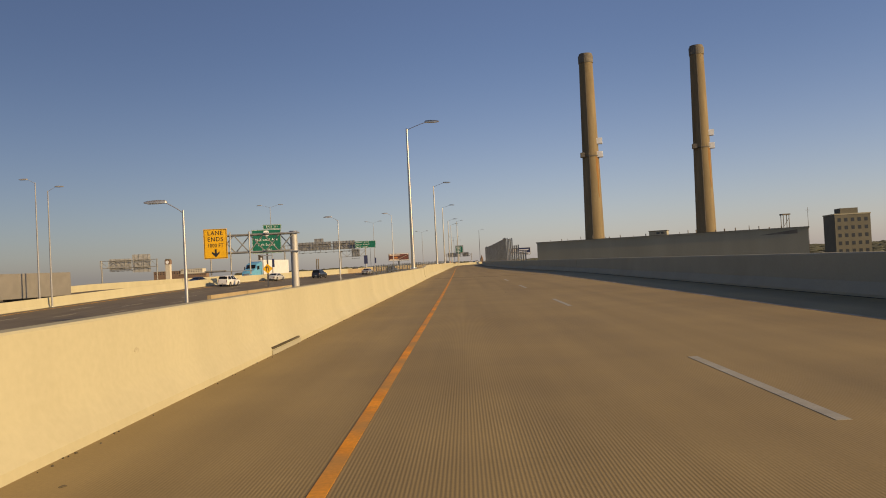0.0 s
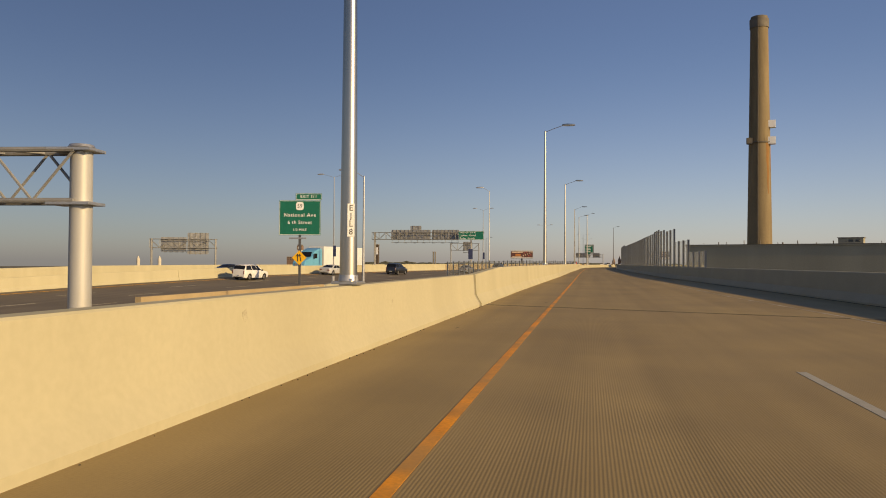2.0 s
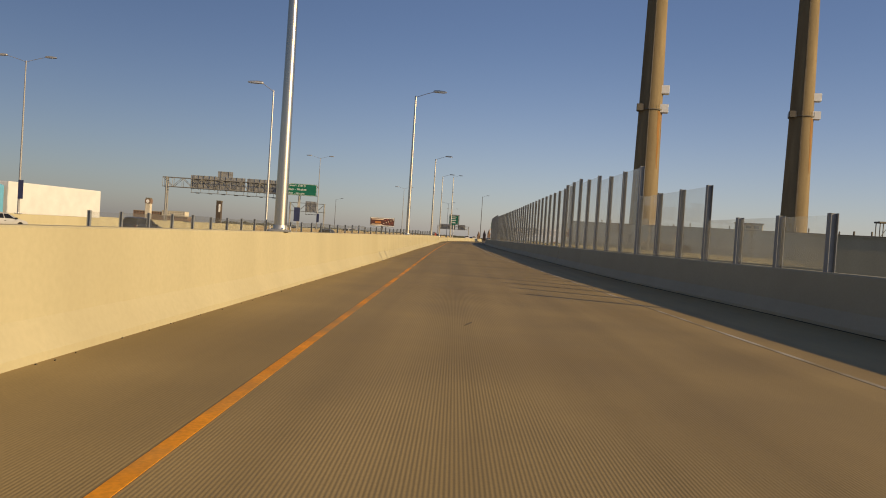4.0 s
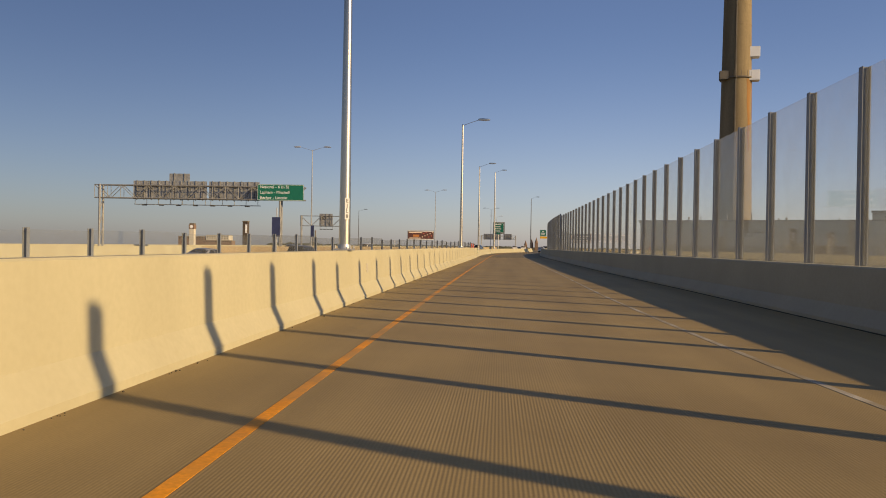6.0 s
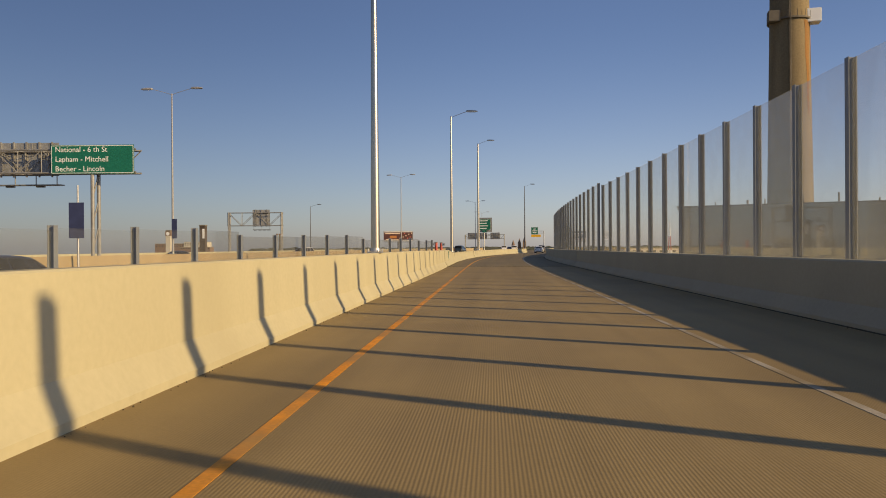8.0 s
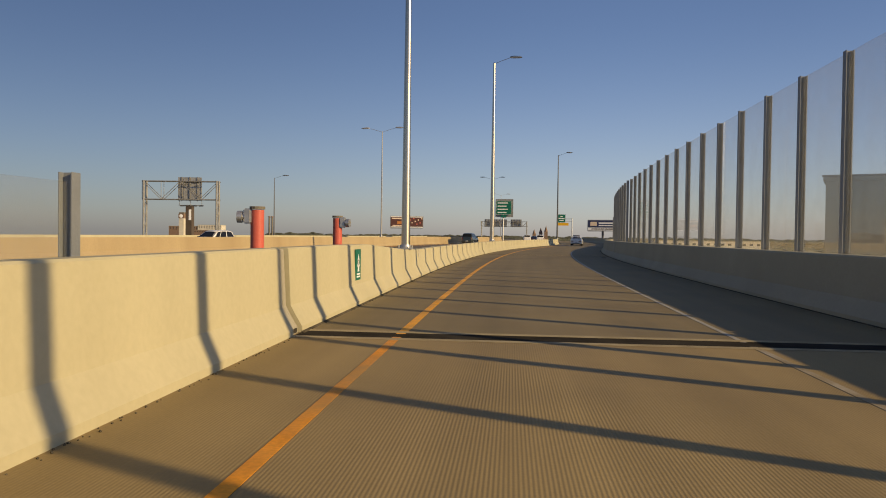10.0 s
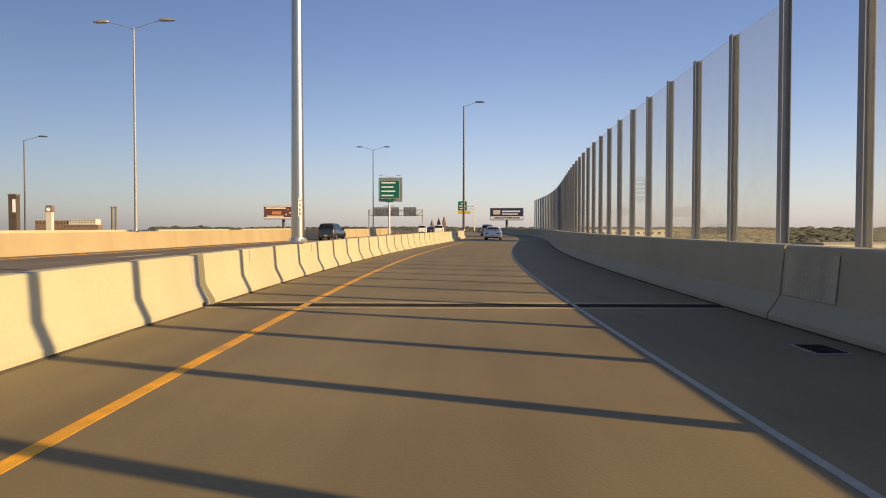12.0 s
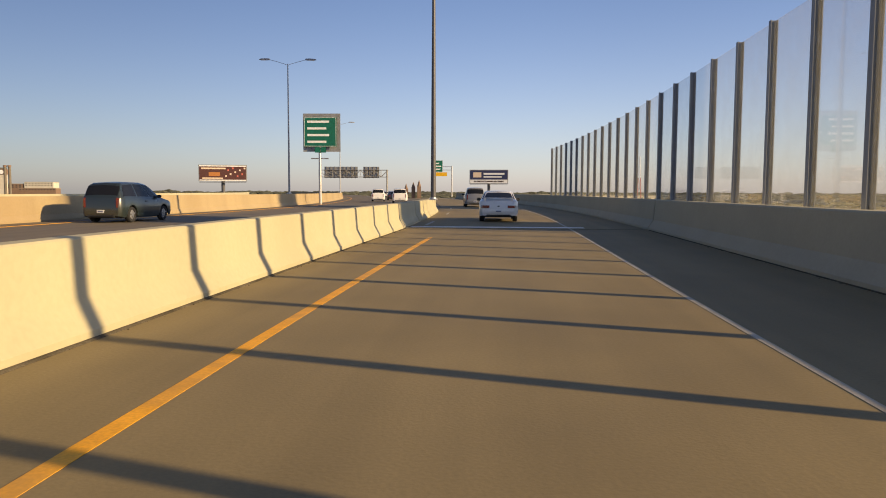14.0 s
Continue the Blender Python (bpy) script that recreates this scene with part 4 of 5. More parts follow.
def loft_body(L, W, roof, belt, wheels, r, cabin):
    """Surface of a car: station y from tail to nose, index u from one sill over the top to the other."""
    hl = L / 2
    ry, rz = zip(*roof)
    c0, c1, c2, c3 = cabin

    def point(y, u):
        e = max(0.0, abs(y) - hl + 0.32) / 0.32
        w = W / 2 * (1 - 0.17 * e ** 2.2 - 0.012 * (y / hl) ** 2)
        zt = float(np.interp(y, ry, rz))
        zb = min(belt + 0.03 * y / hl * -1, zt - 0.035)
        grow = float(np.interp(y, (c0, c1, c2, c3), (0.0, 1.0, 1.0, 0.0)))
        wt = w * (0.90 - 0.16 * grow)
        low = 0.24 + 0.05 * e
        for wy in wheels:
            d = abs(y - wy)
            if d < r + 0.07:
                low = max(low, r + math.sqrt((r + 0.07) ** 2 - d * d) - 0.02)
        ring = ((0.95 * w, low), (w, max(low + 0.02, 0.42)), (1.0 * w, max(low + 0.04, 0.64)), (0.985 * w, zb - 0.05), (0.955 * w, zb), (wt, zt - 0.045 - 0.02 * grow), (wt * 0.86, zt - 0.012), (0.0, zt + 0.012))
        k = u if u <= 7 else 14 - u
        a = min(int(k), 6)
        f = k - a
        x, z = (ring[a][0] * (1 - f) + ring[a + 1][0] * f, ring[a][1] * (1 - f) + ring[a + 1][1] * f)
        return Vector((x if u <= 7 else -x, y, z))

    return point


def patch(point, corners, nu=2, ny=6, out=0.006):
    """A thin sheet lying on the surface: corners are (u, y at the start, y at the end) for both sides."""
    (ua, a0, a1), (ub, b0, b1) = corners
    bm = bmesh.new()
    grids = []
    for lift in (out, -0.01):
        g = []
        for i in range(nu + 1):
            f = i / nu
            u, y0, y1 = ua + (ub - ua) * f, a0 + (b0 - a0) * f, a1 + (b1 - a1) * f
            row = []
            for k in range(ny + 1):
                y = y0 + (y1 - y0) * k / ny
                p = point(y, u)
                nrm = (point(y + 0.02, u) - point(y - 0.02, u)).cross(point(y, min(14, u + 0.1)) - point(y, max(0, u - 0.1)))
                if nrm.length > 0:
                    nrm.normalize()
                    if nrm.dot(p - Vector((0, y * 0.6, 0.6))) < 0:
                        nrm = -nrm
                row.append(bm.verts.new(p + nrm * lift))
            g.append(row)
        grids.append(g)
    top, bot = grids
    for i in range(nu):
        for k in range(ny):
            bm.faces.new((top[i][k], top[i][k + 1], top[i + 1][k + 1], top[i + 1][k]))
            bm.faces.new((bot[i][k], bot[i + 1][k], bot[i + 1][k + 1], bot[i][k + 1]))
    for i in range(nu):
        bm.faces.new((top[i][0], top[i + 1][0], bot[i + 1][0], bot[i][0]))
        bm.faces.new((top[i + 1][ny], top[i][ny], bot[i][ny], bot[i + 1][ny]))
    for k in range(ny):
        bm.faces.new((top[0][k + 1], top[0][k], bot[0][k], bot[0][k + 1]))
        bm.faces.new((top[nu][k], top[nu][k + 1], bot[nu][k + 1], bot[nu][k]))
    return bm


def car(name, label, category, mt, L, W, roof, belt, wheels, cabin, m, r=0.33, spoiler=False, van=False):
    ob = root(name, label, category, m)
    hl = L / 2
    S = loft_body(L, W, roof, belt, wheels, r, cabin)
    ys = sorted(set([round(-hl + L * k / 44, 4) for k in range(45)] + [-hl + 0.04, -hl + 0.1, hl - 0.04, hl - 0.1] + [wy + (r + 0.07) * q for wy in wheels for q in (-0.999, -0.9, -0.6, -0.3, 0, 0.3, 0.6, 0.9, 0.999)] + list(cabin)))
    bm = bmesh.new()
    rows = [[bm.verts.new(S(y, u)) for u in range(15)] for y in ys]
    for a, b in zip(rows, rows[1:]):
        for k in range(14):
            bm.faces.new((a[k], a[k + 1], b[k + 1], b[k]))
    bm.faces.new(rows[0])
    bm.faces.new(rows[-1][::-1])
    smooth(part("body", bm, mt, ob), 38)
    part("underbody", box(-W / 2 + 0.16, W / 2 - 0.16, -hl + 0.25, hl - 0.25, 0.2, 0.62, bevel=0.03), TRIM, ob)
    c0, c1, c2, c3 = cabin
    cuts = ((0.03, 0.36), (0.40, 0.70), (0.73, 0.97)) if van else ((0.06, 0.47), (0.51, 0.95))
    for mirror in (False, True):
        for a, b in cuts:
            lo0, lo1 = c0 + 0.10, c3 - 0.16
            hi0, hi1 = c1 + 0.02, c2 + 0.02
            q = ((4.1, lo0 + (lo1 - lo0) * a, lo0 + (lo1 - lo0) * b), (4.93, hi0 + (hi1 - hi0) * a, hi0 + (hi1 - hi0) * b))
            if mirror:
                q = tuple((14 - u, y0, y1) for u, y0, y1 in q)
            smooth(part("side_window", patch(S, q), CAR_GLASS, ob), 50)
        side = -1 if mirror else 1
        my = c3 - 0.42
        mx = side * (W / 2 + 0.06)
        part("mirror", box(mx - 0.1, mx + 0.1, my - 0.07, my + 0.07, belt - 0.01, belt + 0.13, bevel=0.03), TRIM, ob)
        part("door_handle", box(side * W / 2 - 0.02, side * W / 2 + 0.018, -0.35, -0.15, belt - 0.16, belt - 0.12, bevel=0.01), TRIM, ob)
        for y in wheels:
            wheel(ob, side * (W / 2 - 0.13), y, r)
        xl = side * W / 2 * 0.64
        if van:
            lamp = box(side * W / 2 * 0.77 - 0.07, side * W / 2 * 0.77 + 0.07, -hl - 0.012, -hl + 0.12, belt - 0.42, belt + 0.02, bevel=0.03)
        else:
            lamp = box(xl - 0.21, xl + 0.21, -hl - 0.014, -hl + 0.12, belt - 0.35, belt - 0.13, bevel=0.05)
        part("tail_lamp", lamp, TAIL, ob, "red tail lamp")
        part("headlamp", box(xl - 0.2, xl + 0.2, hl - 0.14, hl + 0.006, 0.50, 0.62, bevel=0.03), HEADL, ob, "clear headlamp")
        part("exhaust", tube((side * 0.55, -hl + 0.15, 0.26), (side * 0.55, -hl - 0.03, 0.26), 0.045, seg=10), TRIM, ob)
    lo, hi = (c0 + 0.03, c1 - 0.02), (c2 + 0.04, c3 - 0.04)
    smooth(part("rear_window", patch(S, ((5.3, lo[0], lo[1]), (8.7, lo[0], lo[1])), 8, 4), CAR_GLASS, ob), 50)
    smooth(part("windscreen", patch(S, ((5.3, hi[0], hi[1]), (8.7, hi[0], hi[1])), 8, 4), CAR_GLASS, ob), 50)
    part("bumper", box(-W / 2 * 0.78, W / 2 * 0.78, -hl - 0.035, -hl + 0.2, 0.34, 0.56, bevel=0.05), mt, ob)
    part("bumper_groove", box(-W / 2 * 0.6, W / 2 * 0.6, -hl - 0.04, -hl + 0.05, 0.27, 0.335, bevel=0.01), TRIM, ob)
    pl = part("licence_plate", box(-0.155, 0.155, -hl - 0.05, -hl + 0.03, 0.42, 0.55), PLATE, ob, "pale licence plate")
    part("plate_bars", box(-0.11, 0.11, -hl - 0.056, -hl - 0.048, 0.455, 0.51), PLATE_BAR, pl)
    if spoiler:
        bm = box(-W / 2 * 0.8, W / 2 * 0.8, -hl + 0.06, -hl + 0.30, belt + 0.13, belt + 0.165, bevel=0.015)
        for x in (-0.6, 0.6):
            box(x - 0.04, x + 0.04, -hl + 0.1, -hl + 0.26, belt - 0.02, belt + 0.14, bm)
        part("spoiler", bm, mt, ob)
        part("badge", box(-0.05, 0.05, -hl - 0.012, -hl + 0.02, belt - 0.24, belt - 0.19, bevel=0.01), TRIM, ob)
    return ob


SEDAN_ROOF = [(-2.36, 0.80), (-2.32, 0.93), (-2.2, 0.99), (-1.75, 1.02), (-1.62, 1.05), (-0.98, 1.33), (-0.6, 1.39), (-0.15, 1.40), (0.2, 1.37), (0.42, 1.31), (1.18, 0.99), (1.3, 0.95), (1.9, 0.84), (2.2, 0.74), (2.32, 0.62), (2.36, 0.52)]
SUV_ROOF = [(-2.32, 1.02), (-2.29, 1.10), (-2.0, 1.62), (-1.85, 1.69), (-1.2, 1.73), (-0.3, 1.72), (0.2, 1.66), (0.4, 1.58), (1.2, 1.10), (1.35, 1.04), (1.95, 0.94), (2.2, 0.82), (2.29, 0.68), (2.32, 0.55)]


def sedan(paint_mt, m, label, cat="car", spoiler=False):
    return car("sedan", label, cat, paint_mt, 4.72, 1.76, SEDAN_ROOF, 0.92, (-1.38, 1.36), (-1.7, -0.9, 0.36, 1.22), m, 0.32, spoiler)


def suv(paint_mt, m, label, name="sport_utility_vehicle"):
    return car(name, label, "car", paint_mt, 4.64, 1.84, SUV_ROOF, 1.04, (-1.42, 1.42), (-2.28, -1.95, 0.34, 1.24), m, 0.34, van=True)


P_WHITE = paint("white_car_paint", (0.66, 0.64, 0.60))
P_DARK = paint("dark_green_car_paint", (0.018, 0.026, 0.024))
P_BLACK = paint("black_car_paint", (0.012, 0.012, 0.013))
P_GREY = paint("grey_car_paint", (0.20, 0.20, 0.20))
P_SILVER = paint("silver_car_paint", (0.42, 0.42, 0.41))
P_BLUE = paint("light_blue_truck_paint", (0.12, 0.38, 0.55))

# the lane ahead
sedan(P_WHITE, stand(316.8, 1.9, 0.0), "white sedan with a rear spoiler driving ahead on the ramp", spoiler=True)
suv(P_GREY, stand(349, 1.2, 0.0), "dark grey sport utility vehicle further ahead past the ramp's end")


def on_main(t, frac):
    """A lane place: frac of the way from the ramp's side to the median."""
    return MAIN_RIGHT(t) + (MEDIAN(t) - MAIN_RIGHT(t)) * frac


def lane_car(kind, p, s, frac, label, extra=0.0):
    o = on_main(s, frac)
    slope = math.degrees(math.atan2(on_main(s + 4, frac) - on_main(s - 4, frac), 8))
    bank = math.degrees(math.atan2(MAIN_Z(s) - MED_Z(s), MAIN_EDGE(s) - MEDIAN(s)))
    return kind(p, stand(s, o, main_height(s, o), extra - slope) @ Matrix.Rotation(radians(-bank), 4, "Y"), label)


lane_car(suv, P_DARK, 313.5, 0.8, "dark green minivan in the far lane of the mainline")
lane_car(suv, P_WHITE, 117, 0.88, "white minivan on the mainline")
lane_car(sedan, P_SILVER, 137, 0.90, "silver-grey sedan on the mainline")
lane_car(suv, P_BLACK, 150, 0.76, "black sport utility vehicle on the mainline")
lane_car(sedan, P_GREY, 174, 0.63, "dark grey sedan on the mainline")
lane_car(suv, P_BLACK, 185, 0.50, "black sport utility vehicle on the mainline")
lane_car(suv, P_WHITE, 385, 0.52, "white sport utility vehicle on the mainline")
lane_car(suv, P_WHITE, 372, 0.30, "white minivan on the mainline beside the gore")
lane_car(sedan, P_BLACK, 400, 0.35, "black sedan far ahead on the mainline")
lane_car(sedan, P_WHITE, 455, 0.2, "white sedan far ahead on the mainline")
for s, d, p, k, t in ((68, 10, P_BLACK, sedan, "black sedan on the opposite carriageway"), (131, 9, P_BLACK, sedan, "black sedan on the opposite carriageway"), (262, 8, P_WHITE, suv, "white sport utility vehicle on the opposite carriageway"), (238, 12, P_BLACK, sedan, "black sedan on the opposite carriageway")):
    k(p, stand(s, MEDIAN(s) - d, MED_Z(s) - 0.1, 172), t)


def semi(m, cab_mt, trailer_mt, label):
    """Tractor with a long box trailer; the tractor looks along +y."""
    ob = root("semi_truck", label, "truck", m)
    smooth(part("cab", shell([(-2.2, 0.7), (-2.2, 3.6), (-1.6, 3.75), (0.1, 3.2), (0.75, 2.35), (2.3, 1.85), (2.6, 1.5), (2.65, 0.6)], 2.3, lambda y, z: 1 - 0.12 * max(0, y - 0.6) / 2), cab_mt, ob), 35)
    part("windscreen", quad([(-0.9, 0.80, 2.42), (0.9, 0.80, 2.42), (0.85, 0.24, 3.12), (-0.85, 0.24, 3.12)][::-1]), CAR_GLASS, ob)
    for sgn in (-1, 1):
        pts = [(sgn * 1.152, -0.75, 2.2), (sgn * 1.152, 0.4, 2.2), (sgn * 1.152, 0.1, 2.9), (sgn * 1.152, -0.75, 2.9)]
        part("side_window", quad(pts if sgn > 0 else pts[::-1], 0.006), CAR_GLASS, ob)
        part("mirror", box(sgn * 1.35 - 0.1, sgn * 1.35 + 0.1, 0.5, 0.58, 2.1, 2.8, bevel=0.02), TRIM, ob)
        part("fuel_tank", tube((sgn * 1.0, -1.9, 0.75), (sgn * 1.0, -0.5, 0.75), 0.3, seg=14), GALV, ob)
        for y in (1.7, -2.6, -3.9, -13.0, -14.3):
            wheel(ob, sgn * 1.05, y, 0.5, 0.28)
    part("chassis", box(-0.5, 0.5, -4.6, 2.2, 0.55, 0.95), TRIM, ob)
    tr = part("trailer", box(-1.28, 1.28, -15.6, -2.5, 1.15, 4.0, bevel=0.04), trailer_mt, ob, "white box trailer" if trailer_mt is not P_BLACK else "")
    part("trailer_mark", box(1.281, 1.292, -4.9, -3.9, 2.2, 3.1, bevel=0.004), TRIM, tr, "dark triangular mark")
    part("trailer_frame", box(-0.6, 0.6, -15.4, -6, 0.75, 1.15), TRIM, ob)
    part("grille", box(-0.55, 0.55, 2.6, 2.68, 0.8, 1.45, bevel=0.02), GALV, ob)
    return ob


TRAILER = mat("white_trailer_skin", (0.62, 0.62, 0.60), rough=0.5, vary=0.06, scale=1, bump=0.0)
semi(stand(143, MEDIAN(143) - 4.3, MED_Z(150) - 0.1, 171.4), P_BLUE, TRAILER, "light blue semi truck with a white box trailer")
semi(stand(76, MEDIAN(76) - 5, MED_Z(83) - 0.1, 174), P_BLACK, mat("grey_trailer_skin", (0.20, 0.185, 0.16), rough=0.6, vary=0.08, scale=1, bump=0.0), "dark semi truck with a dull grey trailer")


# ---------- sign gantries ----------
def panel(name, parent, x0, x1, y, z0, z1, mt, facing=-1, label="", border=True):
    """A flat sign sheet whose face looks along -y (facing -1) or +y."""
    p = part(name, box(x0, x1, y - 0.02, y + 0.02, z0, z1), mt, parent, label)
    k = max(2, int((x1 - x0) / 1.2))
    for i in range(k):
        xx = x0 + (i + 0.5) * (x1 - x0) / k
        part("stiffener", box(xx - 0.04, xx + 0.04, y - facing * 0.02 - 0.03, y - facing * 0.02 + 0.03, z0 + 0.05, z1 - 0.05), SIGN_BACK, p)
    if border:
        w = 0.035
        for a in ((x0 + 0.04, x1 - 0.04, z0 + 0.04, z0 + 0.04 + w), (x0 + 0.04, x1 - 0.04, z1 - 0.04 - w, z1 - 0.04), (x0 + 0.04, x0 + 0.04 + w, z0 + 0.08, z1 - 0.08), (x1 - 0.04 - w, x1 - 0.04, z0 + 0.08, z1 - 0.08)):
            part("border", box(a[0], a[1], y + facing * 0.024 - 0.002, y + facing * 0.024 + 0.002, a[2], a[3]), SIGN_WHITE if mt is SIGN_GREEN else SIGN_BLACK, p)
    return p


def truss(parent, x0, x1, z0, z1, y=0.0, depth=0.7, r=0.06, bays=None, cross=False):
    """A four-chord box truss along x."""
    for z in (z0, z1):
        for yy in (y - depth / 2, y + depth / 2):
            part("chord", tube((x0, yy, z), (x1, yy, z), r, seg=8), TRUSS, parent)
    n = bays or max(2, int(abs(x1 - x0) / (z1 - z0)))
    for i in range(n):
        a, b = x0 + (x1 - x0) * i / n, x0 + (x1 - x0) * (i + 1) / n
        for yy in (y - depth / 2, y + depth / 2):
            if cross:
                up = (i % 2 == 0) == (yy > y)
                part("brace", tube((a, yy, z0 if up else z1), (b, yy, z1 if up else z0), r * 0.55, seg=6), TRUSS, parent)
                continue
            part("brace", tube((a, yy, z0 if i % 2 else z1), (b, yy, z1 if i % 2 else z0), r * 0.6, seg=6), TRUSS, parent)
            part("brace", tube((a, yy, z0), (a, yy, z1), r * 0.5, seg=6), TRUSS, parent)
        part("brace", tube((a, y - depth / 2, z1), (b, y + depth / 2, z1), r * 0.45, seg=6), TRUSS, parent)
        part("brace", tube((a, y - depth / 2, z0), (b, y + depth / 2, z0), r * 0.45, seg=6), TRUSS, parent)


def arrow_down(parent, x, y, z, s, mt):
    bm = bmesh.new()
    pts = [(-0.11, 0.5), (0.11, 0.5), (0.11, -0.05), (0.45, 0.22), (0.45, -0.02), (0, -0.5), (-0.45, -0.02), (-0.45, 0.22), (-0.11, -0.05)]
    f = bm.faces.new([bm.verts.new((x + a * s, y, z + b * s)) for a, b in pts])
    ex = bmesh.ops.extrude_face_region(bm, geom=[f])
    bmesh.ops.translate(bm, vec=(0, -0.003, 0), verts=[g for g in ex["geom"] if isinstance(g, bmesh.types.BMVert)])
    part("arrow", bm, mt, parent)


# lane-ends cantilever over the mainline
g = root("cantilever_gantry", "cantilever sign gantry with a thick grey column and steel truss", "sign gantry", pose(-12.37, 57.3, 0, 0, 0, 8))
smooth(part("column", tube((0, 0, -2.4), (0, 0, 4.35), 0.30, 0.28, 24), mat("weathered_column", (0.42, 0.41, 0.38), rough=0.55, metal=0.3, vary=0.12, scale=1.5, bump=0.0, streak=True), g))
smooth(part("column_cap", tube((0, 0, 4.35), (0, 0, 4.42), 0.34, 0.3, 24), GALV, g))
for z in (2.85, 4.28):
    part("bracket", box(-0.75, 0.45, -0.42, 0.42, z - 0.05, z + 0.03, bevel=0.01), GALV, g)
truss(g, -6.8, 0.0, 2.9, 4.25, 0, 0.7, 0.075, 6, cross=True)
for x in (-4.8, -3.35, -6.3):
    part("catwalk_upright", tube((x, -0.42, 1.2), (x, -0.42, 4.5), 0.06, seg=8), ALUM, g)
part("catwalk", box(-7.1, -3.2, -0.75, -0.4, 1.45, 1.5), TRUSS, g)
part("sign_light", box(-6.7, -5.1, -0.95, -0.8, 1.5, 1.6, bevel=0.02), TRUSS, g)
p = panel("warning_sign", g, -6.77, -5.01, -0.48, 2.5, 4.8, SIGN_YEL, label="yellow lane-ends warning sign")
for i, (t, sz) in enumerate((("LANE", 0.52), ("ENDS", 0.52), ("1000 FT", 0.46))):
    letter(t, sz * 0.9, SIGN_BLACK, p, (-5.89, -0.51, 4.47 - i * 0.48), wide=0.92 if i < 2 else 0.8, gap=1.16 if i < 2 else 1.08)
arrow_down(p, -5.89, -0.51, 2.93, 0.62, SIGN_BLACK)

# exit sign on its post
g = root("exit_sign", "green exit sign with a number tab on a single post", "road sign", pose(-29.7, 113.5, 0, 0, 0, 9))
part("post", box(-0.12, 0.12, 0.05, 0.25, main_height(113, -29) - 0.3, 6.0, bevel=0.01), DARKPOLE, g)
p = panel("sign_panel", g, -2.2, 2.25, 0, 4.15, 7.85, SIGN_GREEN)
tab = panel("exit_tab", g, -0.45, 2.35, 0, 7.89, 8.6, SIGN_GREEN)
letter("EXIT 311", 0.42, SIGN_WHITE, tab, (0.95, -0.03, 8.25), gap=1.12)
bm = bmesh.new()
ring = [bm.verts.new((0.02 + 0.42 * math.copysign(abs(math.cos(a)) ** 0.6, math.cos(a)), -0.03, 7.25 + 0.44 * math.copysign(abs(math.sin(a)) ** 0.6, math.sin(a)))) for a in [k * math.pi / 12 for k in range(24)]]
f = bm.faces.new(ring)
ex = bmesh.ops.extrude_face_region(bm, geom=[f])
bmesh.ops.translate(bm, vec=(0, -0.012, 0), verts=[q for q in ex["geom"] if isinstance(q, bmesh.types.BMVert)])
sh = part("route_shield", bm, SIGN_WHITE, p, "white rounded route shield")
letter("59", 0.56, SIGN_BLACK, sh, (0.02, -0.048, 7.23))
for i, (t, sz, gap) in enumerate((("National Ave", 0.56, 1.16), ("6 th Street", 0.54, 1.1), ("1/2 MILE", 0.36, 1.15))):
    letter(t, sz, SIGN_WHITE, p, (0.02, -0.03, 6.28 - i * 0.78), gap=gap)
part("sign_light", box(-0.9, 0.9, -0.9, -0.65, 3.72, 3.88, bevel=0.03), GALV, g)
part("light_arm", box(-0.04, 0.04, -0.7, 0.1, 3.8, 3.86), GALV, g)
d = part("merge_sign", box(-0.55, 0.55, -0.03, -0.01, -0.55, 0.55, m=pose(0, -0.02, 1.75) @ Matrix.Rotation(radians(45), 4, "Y")), SIGN_YEL, g, "yellow diamond warning sign with two lane arrows")
for x, lean in ((-0.17, 0.0), (0.2, -0.12)):
    part("lane_arrow", tube((x, -0.045, 1.38), (x + lean, -0.045, 1.95), 0.045, seg=8), SIGN_BLACK, d)
    part("arrow_tip", tube((x + lean, -0.045, 1.95), (x + lean * 1.4, -0.045, 2.2), 0.13, 0.01, seg=8), SIGN_BLACK, d)

# low gore walls beside the exit sign
for nm, a, b, oa, ob2, h, mt, txt in (("gore_wall", 84, 106, -28.2, -23.6, 0.75, CONC_MED, "low tan stained concrete wall at the mainline gore"), ("gore_barrier", 86, 112, -22.6, -24.2, 0.62, CONC_BAR, "pale low concrete barrier block at the mainline gore")):
    off = lambda s, a=a, b=b, oa=oa, ob2=ob2: oa + (ob2 - oa) * (s - a) / (b - a)
    tagged(part(nm, sweep([(0.22, -0.5), (0.22, h - 0.03), (0.19, h), (-0.19, h), (-0.22, h - 0.03), (-0.22, -0.5)], a, b, off, lambda s, off=off: main_height(s, off(s)), 4), mt), txt, "concrete barrier", kind="structure")

